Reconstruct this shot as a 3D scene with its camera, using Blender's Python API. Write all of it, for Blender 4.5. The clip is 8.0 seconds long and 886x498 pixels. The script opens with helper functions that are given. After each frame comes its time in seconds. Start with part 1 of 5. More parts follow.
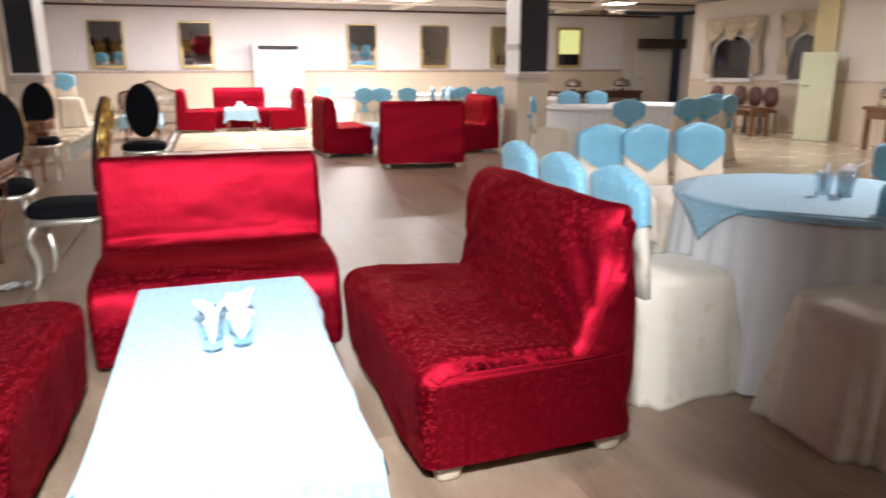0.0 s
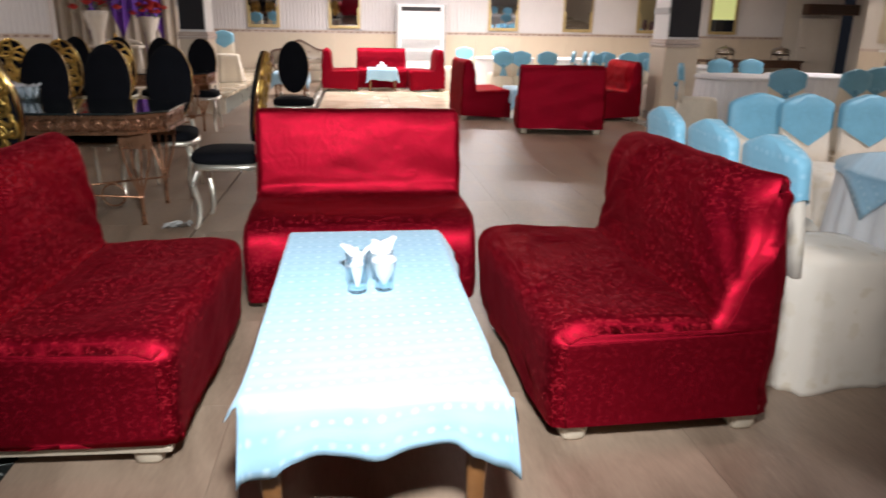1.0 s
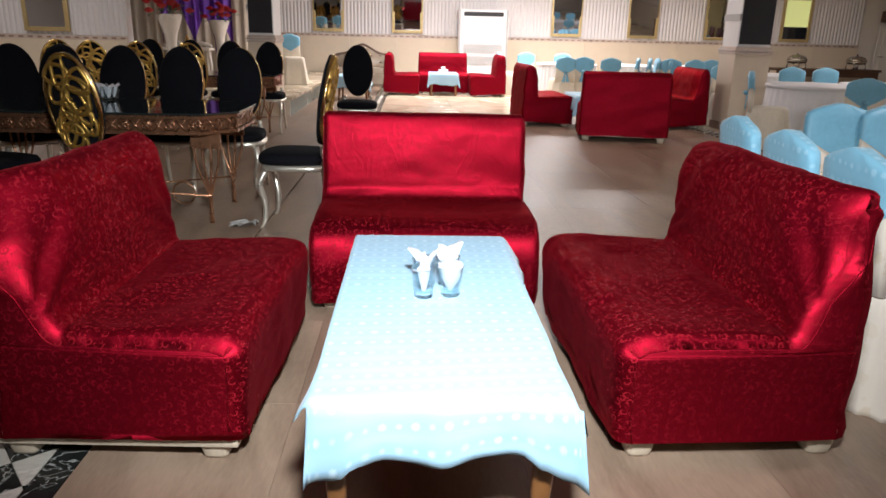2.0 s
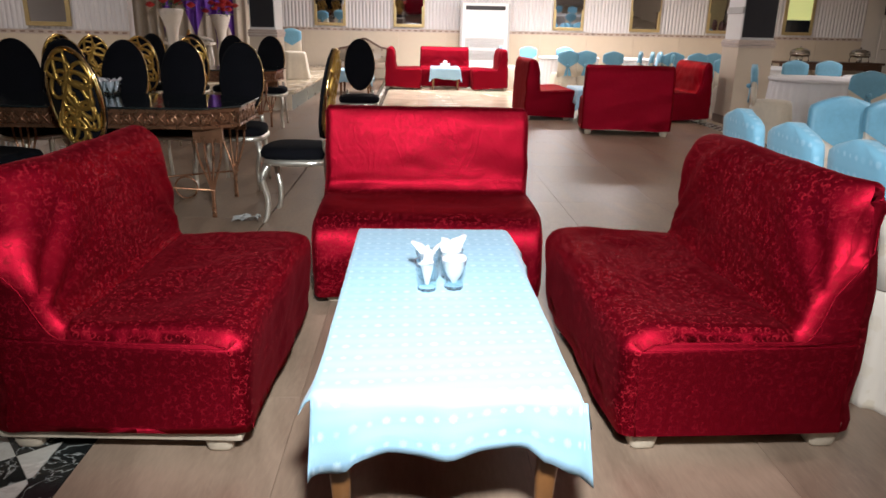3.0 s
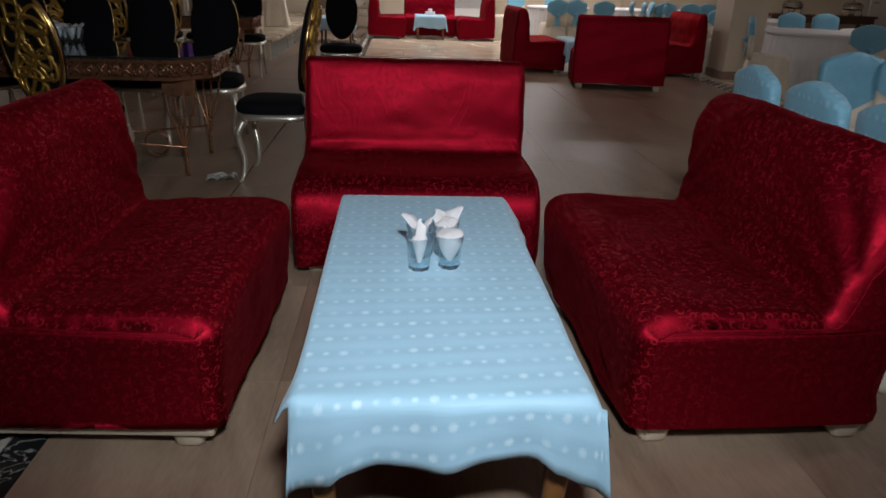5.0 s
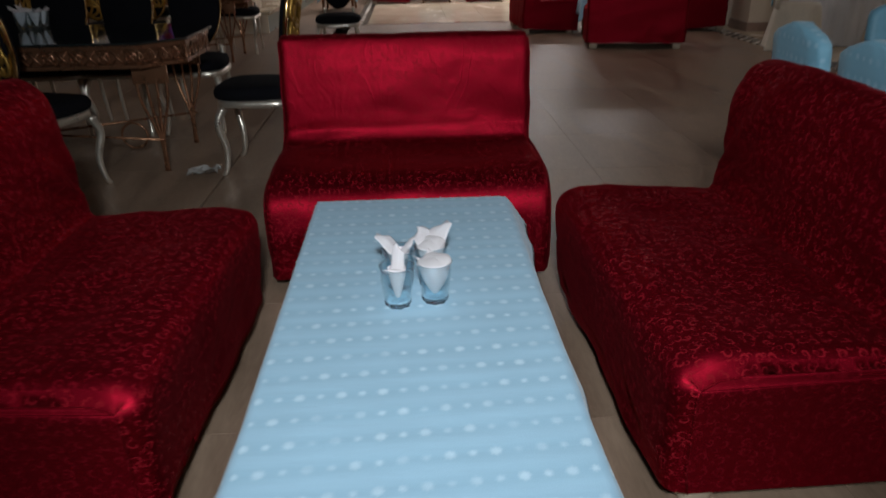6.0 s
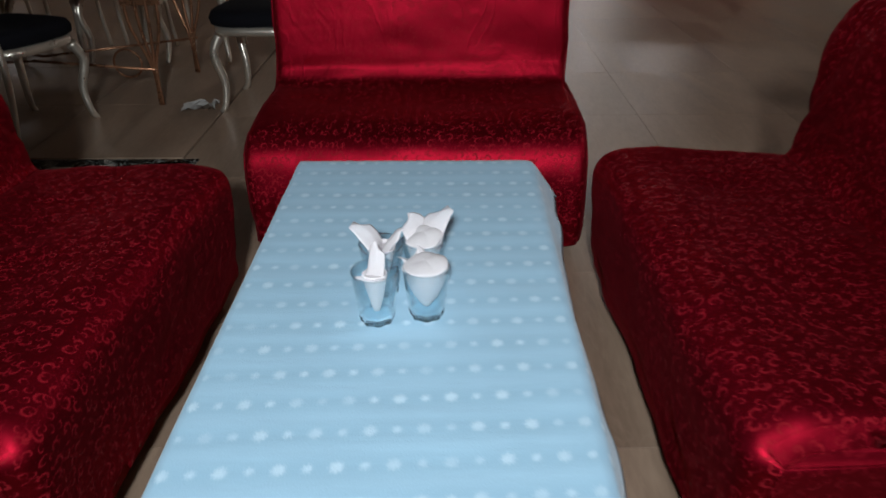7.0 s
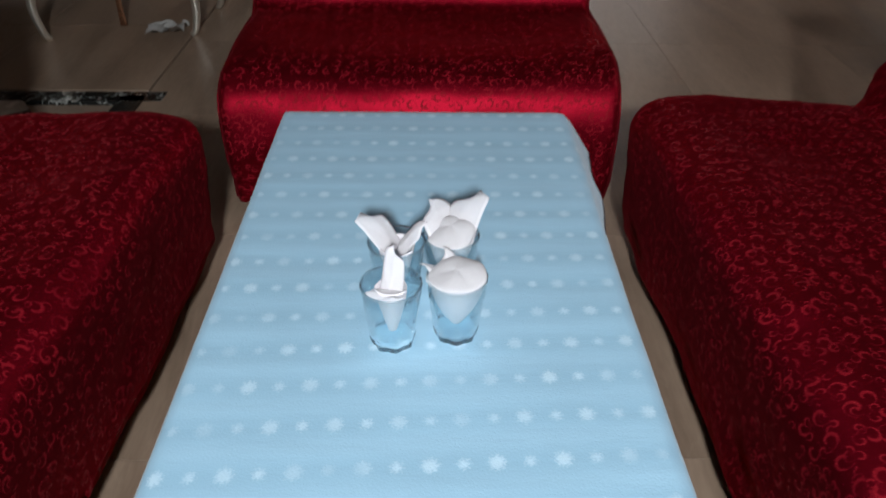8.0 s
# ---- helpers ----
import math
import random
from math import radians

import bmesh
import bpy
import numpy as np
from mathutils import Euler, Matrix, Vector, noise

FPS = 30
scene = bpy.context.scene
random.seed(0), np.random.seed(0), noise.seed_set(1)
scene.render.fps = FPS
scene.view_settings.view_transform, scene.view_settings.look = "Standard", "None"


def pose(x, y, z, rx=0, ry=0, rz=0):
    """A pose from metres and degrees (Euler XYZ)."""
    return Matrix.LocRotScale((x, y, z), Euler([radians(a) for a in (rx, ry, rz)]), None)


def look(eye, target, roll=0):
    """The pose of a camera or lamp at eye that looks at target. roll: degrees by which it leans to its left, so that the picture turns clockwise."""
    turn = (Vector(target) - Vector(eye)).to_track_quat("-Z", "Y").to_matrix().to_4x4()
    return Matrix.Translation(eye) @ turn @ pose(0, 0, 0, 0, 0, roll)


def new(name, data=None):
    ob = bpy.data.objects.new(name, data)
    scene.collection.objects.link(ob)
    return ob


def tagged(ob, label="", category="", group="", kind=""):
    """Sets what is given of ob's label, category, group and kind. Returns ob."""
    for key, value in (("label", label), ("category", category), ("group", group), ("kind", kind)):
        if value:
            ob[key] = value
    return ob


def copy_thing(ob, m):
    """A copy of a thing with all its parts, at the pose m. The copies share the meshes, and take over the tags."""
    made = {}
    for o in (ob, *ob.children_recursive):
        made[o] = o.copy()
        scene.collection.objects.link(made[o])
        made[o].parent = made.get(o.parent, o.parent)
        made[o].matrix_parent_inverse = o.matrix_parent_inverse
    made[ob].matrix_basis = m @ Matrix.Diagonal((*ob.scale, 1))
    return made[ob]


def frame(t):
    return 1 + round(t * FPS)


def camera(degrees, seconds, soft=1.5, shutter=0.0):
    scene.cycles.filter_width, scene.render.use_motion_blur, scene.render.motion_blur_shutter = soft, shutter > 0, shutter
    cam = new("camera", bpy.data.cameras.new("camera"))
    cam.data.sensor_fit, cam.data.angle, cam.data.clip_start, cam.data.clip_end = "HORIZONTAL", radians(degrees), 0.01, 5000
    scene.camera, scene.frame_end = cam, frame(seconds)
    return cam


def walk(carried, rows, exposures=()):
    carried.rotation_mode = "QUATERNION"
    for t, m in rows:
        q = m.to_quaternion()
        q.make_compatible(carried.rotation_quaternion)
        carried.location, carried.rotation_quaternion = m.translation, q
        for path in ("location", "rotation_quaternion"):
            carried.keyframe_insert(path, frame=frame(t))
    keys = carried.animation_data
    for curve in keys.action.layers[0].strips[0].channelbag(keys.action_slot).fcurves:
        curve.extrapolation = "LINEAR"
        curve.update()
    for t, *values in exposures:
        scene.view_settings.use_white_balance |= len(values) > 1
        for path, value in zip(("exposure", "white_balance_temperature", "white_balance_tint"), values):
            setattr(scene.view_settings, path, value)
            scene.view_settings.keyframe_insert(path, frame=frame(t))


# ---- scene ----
cam = camera(64.1, 8.0, soft=1.6, shutter=0.6)
PATH = [
    (0, (0.043, -0.256, 1.313), (0.631, 1.59, 0.816), -0.1),
    (0.5, (0.018, -0.277, 1.301), (0.396, 1.614, 0.77), 0.5),
    (1, (-0.008, -0.285, 1.29), (0.23, 1.611, 0.7), 0.9),
    (1.5, (-0.045, -0.269, 1.292), (0.055, 1.643, 0.714), 1.7),
    (3, (-0.056, -0.265, 1.285), (0.026, 1.643, 0.69), 1.2),
    (3.5, (-0.062, -0.267, 1.285), (0.028, 1.638, 0.683), 1.0),
    (4, (-0.065, -0.254, 1.285), (0.048, 1.652, 0.688), 1.0),
    (4.5, (-0.068, -0.186, 1.277), (0.064, 1.713, 0.662), 1.0),
    (4.7, (-0.086, -0.118, 1.267), (0.048, 1.761, 0.594), 2.3),
    (5.8, (-0.003, 0.3, 1.297), (0.089, 2.144, 0.527), -0.6),
    (6, (0.035, 0.409, 1.27), (0.108, 2.235, 0.457), -1.0),
    (6.5, (0.138, 0.649, 1.249), (0.157, 2.435, 0.349), -0.3),
    (7, (0.116, 0.848, 1.208), (0.096, 2.585, 0.217), -0.5),
    (7.5, (0.037, 1.035, 1.196), (0.097, 2.721, 0.122), 0.4),
    (8, (0.04, 1.159, 1.162), (0.072, 2.771, -0.021), 0.8),
]
EXPOSURES = [(0, 0.66), (0.5, 0.38), (1.5, 0.2), (3.5, 0.1), (4.0, -0.2), (4.5, -0.95), (4.7, -1.15), (5.8, -1.45), (6.5, -1.38), (7.2, -1.05), (8, -1.0)]
walk(cam, [(t, look(eye, target, roll)) for t, eye, target, roll in PATH], EXPOSURES)

# ---- world and lamps ----
world = bpy.data.worlds.new("night")
world.use_nodes = True
world.node_tree.nodes["Background"].inputs[0].default_value = (0.02, 0.022, 0.03, 1)
world.node_tree.nodes["Background"].inputs[1].default_value = 0.3
scene.world = world

CEIL = 2.82
LAMPS = [  # x, y, watts of the hall's ceiling panels, places and power set to balance brightness
    (0.2, 16.0, 80), (1.6, 15.7, 80), (3.0, 16.0, 80), (1.6, 12.4, 40), (4.4, 15.8, 95), (-1.2, 14.8, 60), (7.6, 9.5, 55), (1.6, 9.2, 18),
    # unseen fill: (4.3, 2.6) and (3.4, -1.4) brighten the chairs, (-6.4, 10.6) the left
    (-3.9, 7.0, 7), (4.3, 2.6, 60), (3.4, -1.4, 10), (9.5, 15.5, 16), (-6.4, 10.6, 30),
]


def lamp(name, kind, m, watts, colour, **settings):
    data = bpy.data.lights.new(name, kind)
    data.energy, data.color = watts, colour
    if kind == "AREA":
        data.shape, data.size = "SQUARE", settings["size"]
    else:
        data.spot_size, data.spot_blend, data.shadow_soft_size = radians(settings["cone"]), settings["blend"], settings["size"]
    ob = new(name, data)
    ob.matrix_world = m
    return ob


for lx, ly, watts in LAMPS:
    lamp("ceiling_panel_light", "AREA", pose(lx, ly, CEIL - 0.06), watts, (1.0, 0.95, 0.975), size=0.55)
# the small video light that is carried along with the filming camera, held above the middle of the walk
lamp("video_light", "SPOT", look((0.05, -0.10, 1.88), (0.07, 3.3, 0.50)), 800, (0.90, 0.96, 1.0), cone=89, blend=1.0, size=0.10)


# ---- node helpers and materials ----
def node(nt, kind, values=(), **settings):
    n = nt.nodes.new(kind)
    if "operation" in settings:
        n.operation = settings["operation"]
    if "data_type" in settings:
        n.data_type = settings["data_type"]
    if "voronoi_dimensions" in settings:
        n.voronoi_dimensions = settings["voronoi_dimensions"]
    if "interpolation_type" in settings:
        n.interpolation_type = settings["interpolation_type"]
    if "direction_type" in settings:
        n.direction_type = settings["direction_type"]
    for key, value in dict(values).items():
        if isinstance(value, bpy.types.NodeSocket):
            nt.links.new(value, n.inputs[key])
        else:
            n.inputs[key].default_value = value
    return n


def calc(nt, op, a, b=0.0, c=0.0):
    return node(nt, "ShaderNodeMath", {0: a, 1: b, 2: c}, operation=op).outputs[0]


def mix(nt, f, a, b):
    n = node(nt, "ShaderNodeMix", {0: f, 6: a, 7: b}, data_type="RGBA")
    return n.outputs[2]


def rgb(c):
    return (c[0], c[1], c[2], 1.0)


def base(name):
    m = bpy.data.materials.new(name)
    m.use_nodes = True
    return m, m.node_tree, m.node_tree.nodes["Principled BSDF"]


def plain(name, colour, rough=0.5, metal=0.0, vary=0.15, grain=18.0, bump=0.15, size=0.004, coat=0.0, sheen=0.0, rand=0.0):
    """A surface with stains at a large and grain at a small scale, and fine relief."""
    m, nt, p = base(name)
    at = node(nt, "ShaderNodeTexCoord").outputs["Object"]
    big = node(nt, "ShaderNodeTexNoise", {"Vector": at, "Scale": grain * 0.12, "Detail": 4.0}).outputs[0]
    fine = node(nt, "ShaderNodeTexNoise", {"Vector": at, "Scale": grain, "Detail": 6.0, "Roughness": 0.65}).outputs[0]
    f = calc(nt, "ADD", calc(nt, "MULTIPLY", big, 0.6), calc(nt, "MULTIPLY", fine, 0.4))
    if rand:
        f = calc(nt, "ADD", f, calc(nt, "MULTIPLY", calc(nt, "SUBTRACT", node(nt, "ShaderNodeObjectInfo").outputs["Random"], 0.5), rand))
    f = node(nt, "ShaderNodeMapRange", {0: f, 1: 0.3, 2: 0.7}).outputs[0]
    lo, hi = [c * (1 - vary) for c in colour], [min(1, c * (1 + vary)) for c in colour]
    nt.links.new(mix(nt, f, rgb(lo), rgb(hi)), p.inputs["Base Color"])
    nt.links.new(node(nt, "ShaderNodeMapRange", {0: fine, 1: 0.3, 2: 0.7, 3: max(0.02, rough - 0.08), 4: min(1, rough + 0.08)}).outputs[0], p.inputs["Roughness"])
    p.inputs["Metallic"].default_value = metal
    p.inputs["Coat Weight"].default_value = coat
    p.inputs["Sheen Weight"].default_value = sheen
    if bump:
        nt.links.new(node(nt, "ShaderNodeBump", {"Height": fine, "Strength": bump, "Distance": size}).outputs[0], p.inputs["Normal"])
    return m


def satin(name, woven=1.0, metal=0.97):
    """Red jacquard satin with small woven scrolls."""
    m, nt, p = base(name)
    uv = node(nt, "ShaderNodeTexCoord").outputs["UV"]
    warp = node(nt, "ShaderNodeTexNoise", {"Vector": uv, "Scale": 3.0, "Detail": 2.0}).outputs["Color"]
    bent = node(nt, "ShaderNodeVectorMath", {0: uv, 1: node(nt, "ShaderNodeVectorMath", {0: warp, 1: (0.03, 0.03, 0)}, operation="MULTIPLY").outputs[0]}, operation="ADD").outputs[0]
    def curls(count, shift, start, body):
        cell = node(nt, "ShaderNodeVectorMath", {0: bent, 1: (count, count, 0.0), 2: (shift, shift * 2.0, 0.0)}, operation="MULTIPLY_ADD").outputs[0]
        vor = node(nt, "ShaderNodeTexVoronoi", {"Vector": cell, "Scale": 1.0, "Randomness": 0.75}, voronoi_dimensions="2D")
        off = node(nt, "ShaderNodeVectorMath", {0: cell, 1: vor.outputs["Position"]}, operation="SUBTRACT").outputs[0]
        part_xy = node(nt, "ShaderNodeSeparateXYZ", {0: off})
        chance = node(nt, "ShaderNodeSeparateColor", {0: vor.outputs["Color"]})
        flip = calc(nt, "SUBTRACT", calc(nt, "MULTIPLY", calc(nt, "GREATER_THAN", chance.outputs[1], 0.5), 2.0), 1.0)
        turn = calc(nt, "MULTIPLY", calc(nt, "ARCTAN2", part_xy.outputs[1], part_xy.outputs[0]), 0.159155)
        a = calc(nt, "FRACT", calc(nt, "ADD", calc(nt, "MULTIPLY", turn, flip), calc(nt, "ADD", chance.outputs[0], 1.0)))
        r = node(nt, "ShaderNodeVectorMath", {0: off}, operation="LENGTH").outputs["Value"]
        wide = calc(nt, "ADD", start, calc(nt, "MULTIPLY", a, 0.34))
        # the stroke swells in its middle and thins at both tips
        swell = calc(nt, "MULTIPLY", calc(nt, "SINE", calc(nt, "MULTIPLY", calc(nt, "MINIMUM", a, 0.8), 3.9)), body)
        miss = calc(nt, "SUBTRACT", calc(nt, "ABSOLUTE", calc(nt, "SUBTRACT", r, wide)), swell)
        return node(nt, "ShaderNodeMapRange", {0: miss, 1: -0.02, 2: 0.03, 3: 1.0, 4: 0.0}).outputs[0]
    scroll = calc(nt, "MAXIMUM", curls(27.0, 0.0, 0.08, 0.068), curls(40.0, 3.7, 0.05, 0.055))
    large = node(nt, "ShaderNodeTexNoise", {"Vector": uv, "Scale": 2.5, "Detail": 3.0}).outputs[0]
    scroll = calc(nt, "MULTIPLY", scroll, node(nt, "ShaderNodeMapRange", {0: large, 1: 0.36, 2: 0.52, 3: 0.3 * woven, 4: woven}).outputs[0])
    ground = mix(nt, large, (0.19, 0.003, 0.011, 1), (0.24, 0.005, 0.016, 1))
    nt.links.new(mix(nt, scroll, ground, (0.205, 0.006, 0.012, 1)), p.inputs["Base Color"])
    # the smooth ground shines like metal, the woven scrolls are matt
    nt.links.new(node(nt, "ShaderNodeMapRange", {0: scroll, 3: 0.525, 4: 0.62}).outputs[0], p.inputs["Roughness"])
    nt.links.new(node(nt, "ShaderNodeMapRange", {0: scroll, 3: metal, 4: 0.08}).outputs[0], p.inputs["Metallic"])
    p.inputs["Anisotropic"].default_value = 0.2
    # the scrolls are woven across the ground, so their sheen lies the other way
    nt.links.new(calc(nt, "MULTIPLY", scroll, 0.25), p.inputs["Anisotropic Rotation"])
    nt.links.new(node(nt, "ShaderNodeTangent", direction_type="UV_MAP").outputs[0], p.inputs["Tangent"])
    p.inputs["Specular Tint"].default_value = (0.55, 0.08, 0.12, 1)
    p.inputs["Sheen Weight"].default_value = 0.03
    p.inputs["Sheen Tint"].default_value = (1, 0.12, 0.15, 1)
    long = node(nt, "ShaderNodeVectorMath", {0: bent, 1: (2.2, 7.0, 1.0)}, operation="MULTIPLY").outputs[0]
    soft = node(nt, "ShaderNodeTexNoise", {"Vector": long, "Scale": 1.0, "Detail": 1.5, "Distortion": 0.5}).outputs[0]
    cross = node(nt, "ShaderNodeVectorMath", {0: bent, 1: (10.0, 4.0, 1.0)}, operation="MULTIPLY").outputs[0]
    other = node(nt, "ShaderNodeTexNoise", {"Vector": cross, "Scale": 0.9, "Detail": 2.0, "Distortion": 1.0}).outputs[0]
    line = node(nt, "ShaderNodeMapRange", {0: calc(nt, "ABSOLUTE", calc(nt, "SUBTRACT", other, 0.5)), 1: 0.0, 2: 0.07, 3: 0.10, 4: 0.0}, interpolation_type="SMOOTHSTEP").outputs[0]
    there = node(nt, "ShaderNodeMapRange", {0: large, 1: 0.56, 2: 0.44}).outputs[0]
    fold = calc(nt, "ADD", soft, calc(nt, "MULTIPLY", line, there))
    weave = node(nt, "ShaderNodeTexNoise", {"Vector": uv, "Scale": 420.0, "Detail": 2.0}).outputs[0]
    b1 = node(nt, "ShaderNodeBump", {"Height": fold, "Strength": 0.3, "Distance": 0.016}).outputs[0]
    small = node(nt, "ShaderNodeTexNoise", {"Vector": bent, "Scale": 13.0, "Detail": 3.0, "Distortion": 1.2}).outputs[0]
    b1 = node(nt, "ShaderNodeBump", {"Height": small, "Strength": 0.10, "Distance": 0.01, "Normal": b1}).outputs[0]
    b2 = node(nt, "ShaderNodeBump", {"Height": weave, "Strength": 0.12, "Distance": 0.0015, "Normal": b1}).outputs[0]
    nt.links.new(b2, p.inputs["Normal"])
    return m


def dotted(name, colour, stripe, dot):
    """Sky-blue tablecloth cotton with woven bands and rows of small white flowers."""
    m, nt, p = base(name)
    uv = node(nt, "ShaderNodeTexCoord").outputs["UV"]
    xy = node(nt, "ShaderNodeSeparateXYZ", {0: uv})
    # the rows run a little askew at one end of the cloth and straight at the other
    lean = calc(nt, "MULTIPLY", calc(nt, "SUBTRACT", xy.outputs[0], 0.4), node(nt, "ShaderNodeMapRange", {0: xy.outputs[1], 1: 0.3, 2: 1.3, 3: -0.085, 4: 0.0}).outputs[0])
    row = calc(nt, "DIVIDE", calc(nt, "ADD", xy.outputs[1], lean), 0.066)
    odd = calc(nt, "MODULO", calc(nt, "FLOOR", row), 2.0)
    col = calc(nt, "DIVIDE", xy.outputs[0], 0.039)
    small = calc(nt, "MODULO", calc(nt, "ADD", calc(nt, "FLOOR", col), odd), 2.0)
    px = calc(nt, "MULTIPLY", calc(nt, "SUBTRACT", calc(nt, "FRACT", col), 0.5), 0.039)
    py = calc(nt, "MULTIPLY", calc(nt, "SUBTRACT", calc(nt, "FRACT", row), 0.5), 0.066)
    d = calc(nt, "SQRT", calc(nt, "ADD", calc(nt, "MULTIPLY", px, px), calc(nt, "MULTIPLY", py, py)))
    petal = calc(nt, "MULTIPLY", calc(nt, "COSINE", calc(nt, "MULTIPLY", calc(nt, "ARCTAN2", py, px), 8.0)), 0.0007)
    here = node(nt, "ShaderNodeTexNoise", {"Vector": uv, "Scale": 320.0, "Detail": 2.0}).outputs[0]
    ragged = calc(nt, "MULTIPLY", calc(nt, "SUBTRACT", here, 0.5), 0.016)
    edge = calc(nt, "ADD", calc(nt, "ADD", petal, calc(nt, "SUBTRACT", 0.0088, calc(nt, "MULTIPLY", small, 0.0032))), ragged)
    flower = node(nt, "ShaderNodeMapRange", {0: calc(nt, "SUBTRACT", edge, d), 1: -0.004, 2: 0.0035}).outputs[0]
    wear = node(nt, "ShaderNodeTexNoise", {"Vector": uv, "Scale": 9.0, "Detail": 4.0}).outputs[0]
    flower = calc(nt, "MULTIPLY", flower, node(nt, "ShaderNodeMapRange", {0: wear, 1: 0.35, 2: 0.6, 3: 0.22, 4: 0.7}).outputs[0])
    band = node(nt, "ShaderNodeMapRange", {0: calc(nt, "COSINE", calc(nt, "MULTIPLY", row, 6.28318)), 1: -1.0, 2: 1.0}).outputs[0]
    cloth = mix(nt, calc(nt, "MULTIPLY", band, 0.6), rgb(colour), rgb(stripe))
    mottled = mix(nt, calc(nt, "MULTIPLY", wear, 0.35), cloth, rgb([c * 0.72 for c in colour]))
    nt.links.new(mix(nt, flower, mottled, rgb(dot)), p.inputs["Base Color"])
    p.inputs["Roughness"].default_value = 0.62
    p.inputs["Sheen Weight"].default_value = 0.15
    crease = node(nt, "ShaderNodeTexNoise", {"Vector": node(nt, "ShaderNodeVectorMath", {0: uv, 1: (2.0, 10.0, 1.0)}, operation="MULTIPLY").outputs[0], "Scale": 1.6, "Detail": 3.0}).outputs[0]
    b1 = node(nt, "ShaderNodeBump", {"Height": calc(nt, "ADD", crease, calc(nt, "MULTIPLY", band, 0.12)), "Strength": 0.3, "Distance": 0.009}).outputs[0]
    b2 = node(nt, "ShaderNodeBump", {"Height": here, "Strength": 0.35, "Distance": 0.0012, "Normal": b1}).outputs[0]
    nt.links.new(b2, p.inputs["Normal"])
    return m


def marble(name, lo, hi, vein, rough=0.25, scale=1.4, rand=0.25, veins=0.35, stretch=(1.0, 1.0, 1.0)):
    m, nt, p = base(name)
    at = node(nt, "ShaderNodeNewGeometry").outputs["Position"]
    shift = node(nt, "ShaderNodeObjectInfo").outputs["Random"]
    at = node(nt, "ShaderNodeVectorMath", {0: at, 1: stretch}, operation="MULTIPLY").outputs[0]
    moved = node(nt, "ShaderNodeCombineXYZ", {0: calc(nt, "MULTIPLY", shift, 3.0), 1: calc(nt, "MULTIPLY", shift, 5.0), 2: 0.0}).outputs[0]
    at = node(nt, "ShaderNodeVectorMath", {0: at, 1: moved}, operation="ADD").outputs[0]
    big = node(nt, "ShaderNodeTexNoise", {"Vector": at, "Scale": scale, "Detail": 7.0, "Roughness": 0.6, "Distortion": 1.2}).outputs[0]
    thin = node(nt, "ShaderNodeTexNoise", {"Vector": at, "Scale": scale * 2.3, "Detail": 5.0, "Distortion": 2.0}).outputs[0]
    speck = node(nt, "ShaderNodeTexNoise", {"Vector": at, "Scale": 60.0, "Detail": 3.0}).outputs[0]
    f = calc(nt, "ADD", big, calc(nt, "MULTIPLY", calc(nt, "SUBTRACT", shift, 0.5), rand))
    f = calc(nt, "ADD", f, calc(nt, "MULTIPLY", calc(nt, "SUBTRACT", speck, 0.5), 0.25))
    col = mix(nt, node(nt, "ShaderNodeMapRange", {0: f, 1: 0.3, 2: 0.7}).outputs[0], rgb(lo), rgb(hi))
    line = node(nt, "ShaderNodeMapRange", {0: calc(nt, "ABSOLUTE", calc(nt, "SUBTRACT", thin, 0.5)), 1: 0.0, 2: 0.02, 3: veins, 4: 0.0}).outputs[0]
    nt.links.new(mix(nt, line, col, rgb(vein)), p.inputs["Base Color"])
    nt.links.new(node(nt, "ShaderNodeMapRange", {0: big, 1: 0.3, 2: 0.7, 3: rough - 0.06, 4: rough + 0.12}).outputs[0], p.inputs["Roughness"])
    nt.links.new(node(nt, "ShaderNodeBump", {"Height": speck, "Strength": 0.05, "Distance": 0.002}).outputs[0], p.inputs["Normal"])
    return m


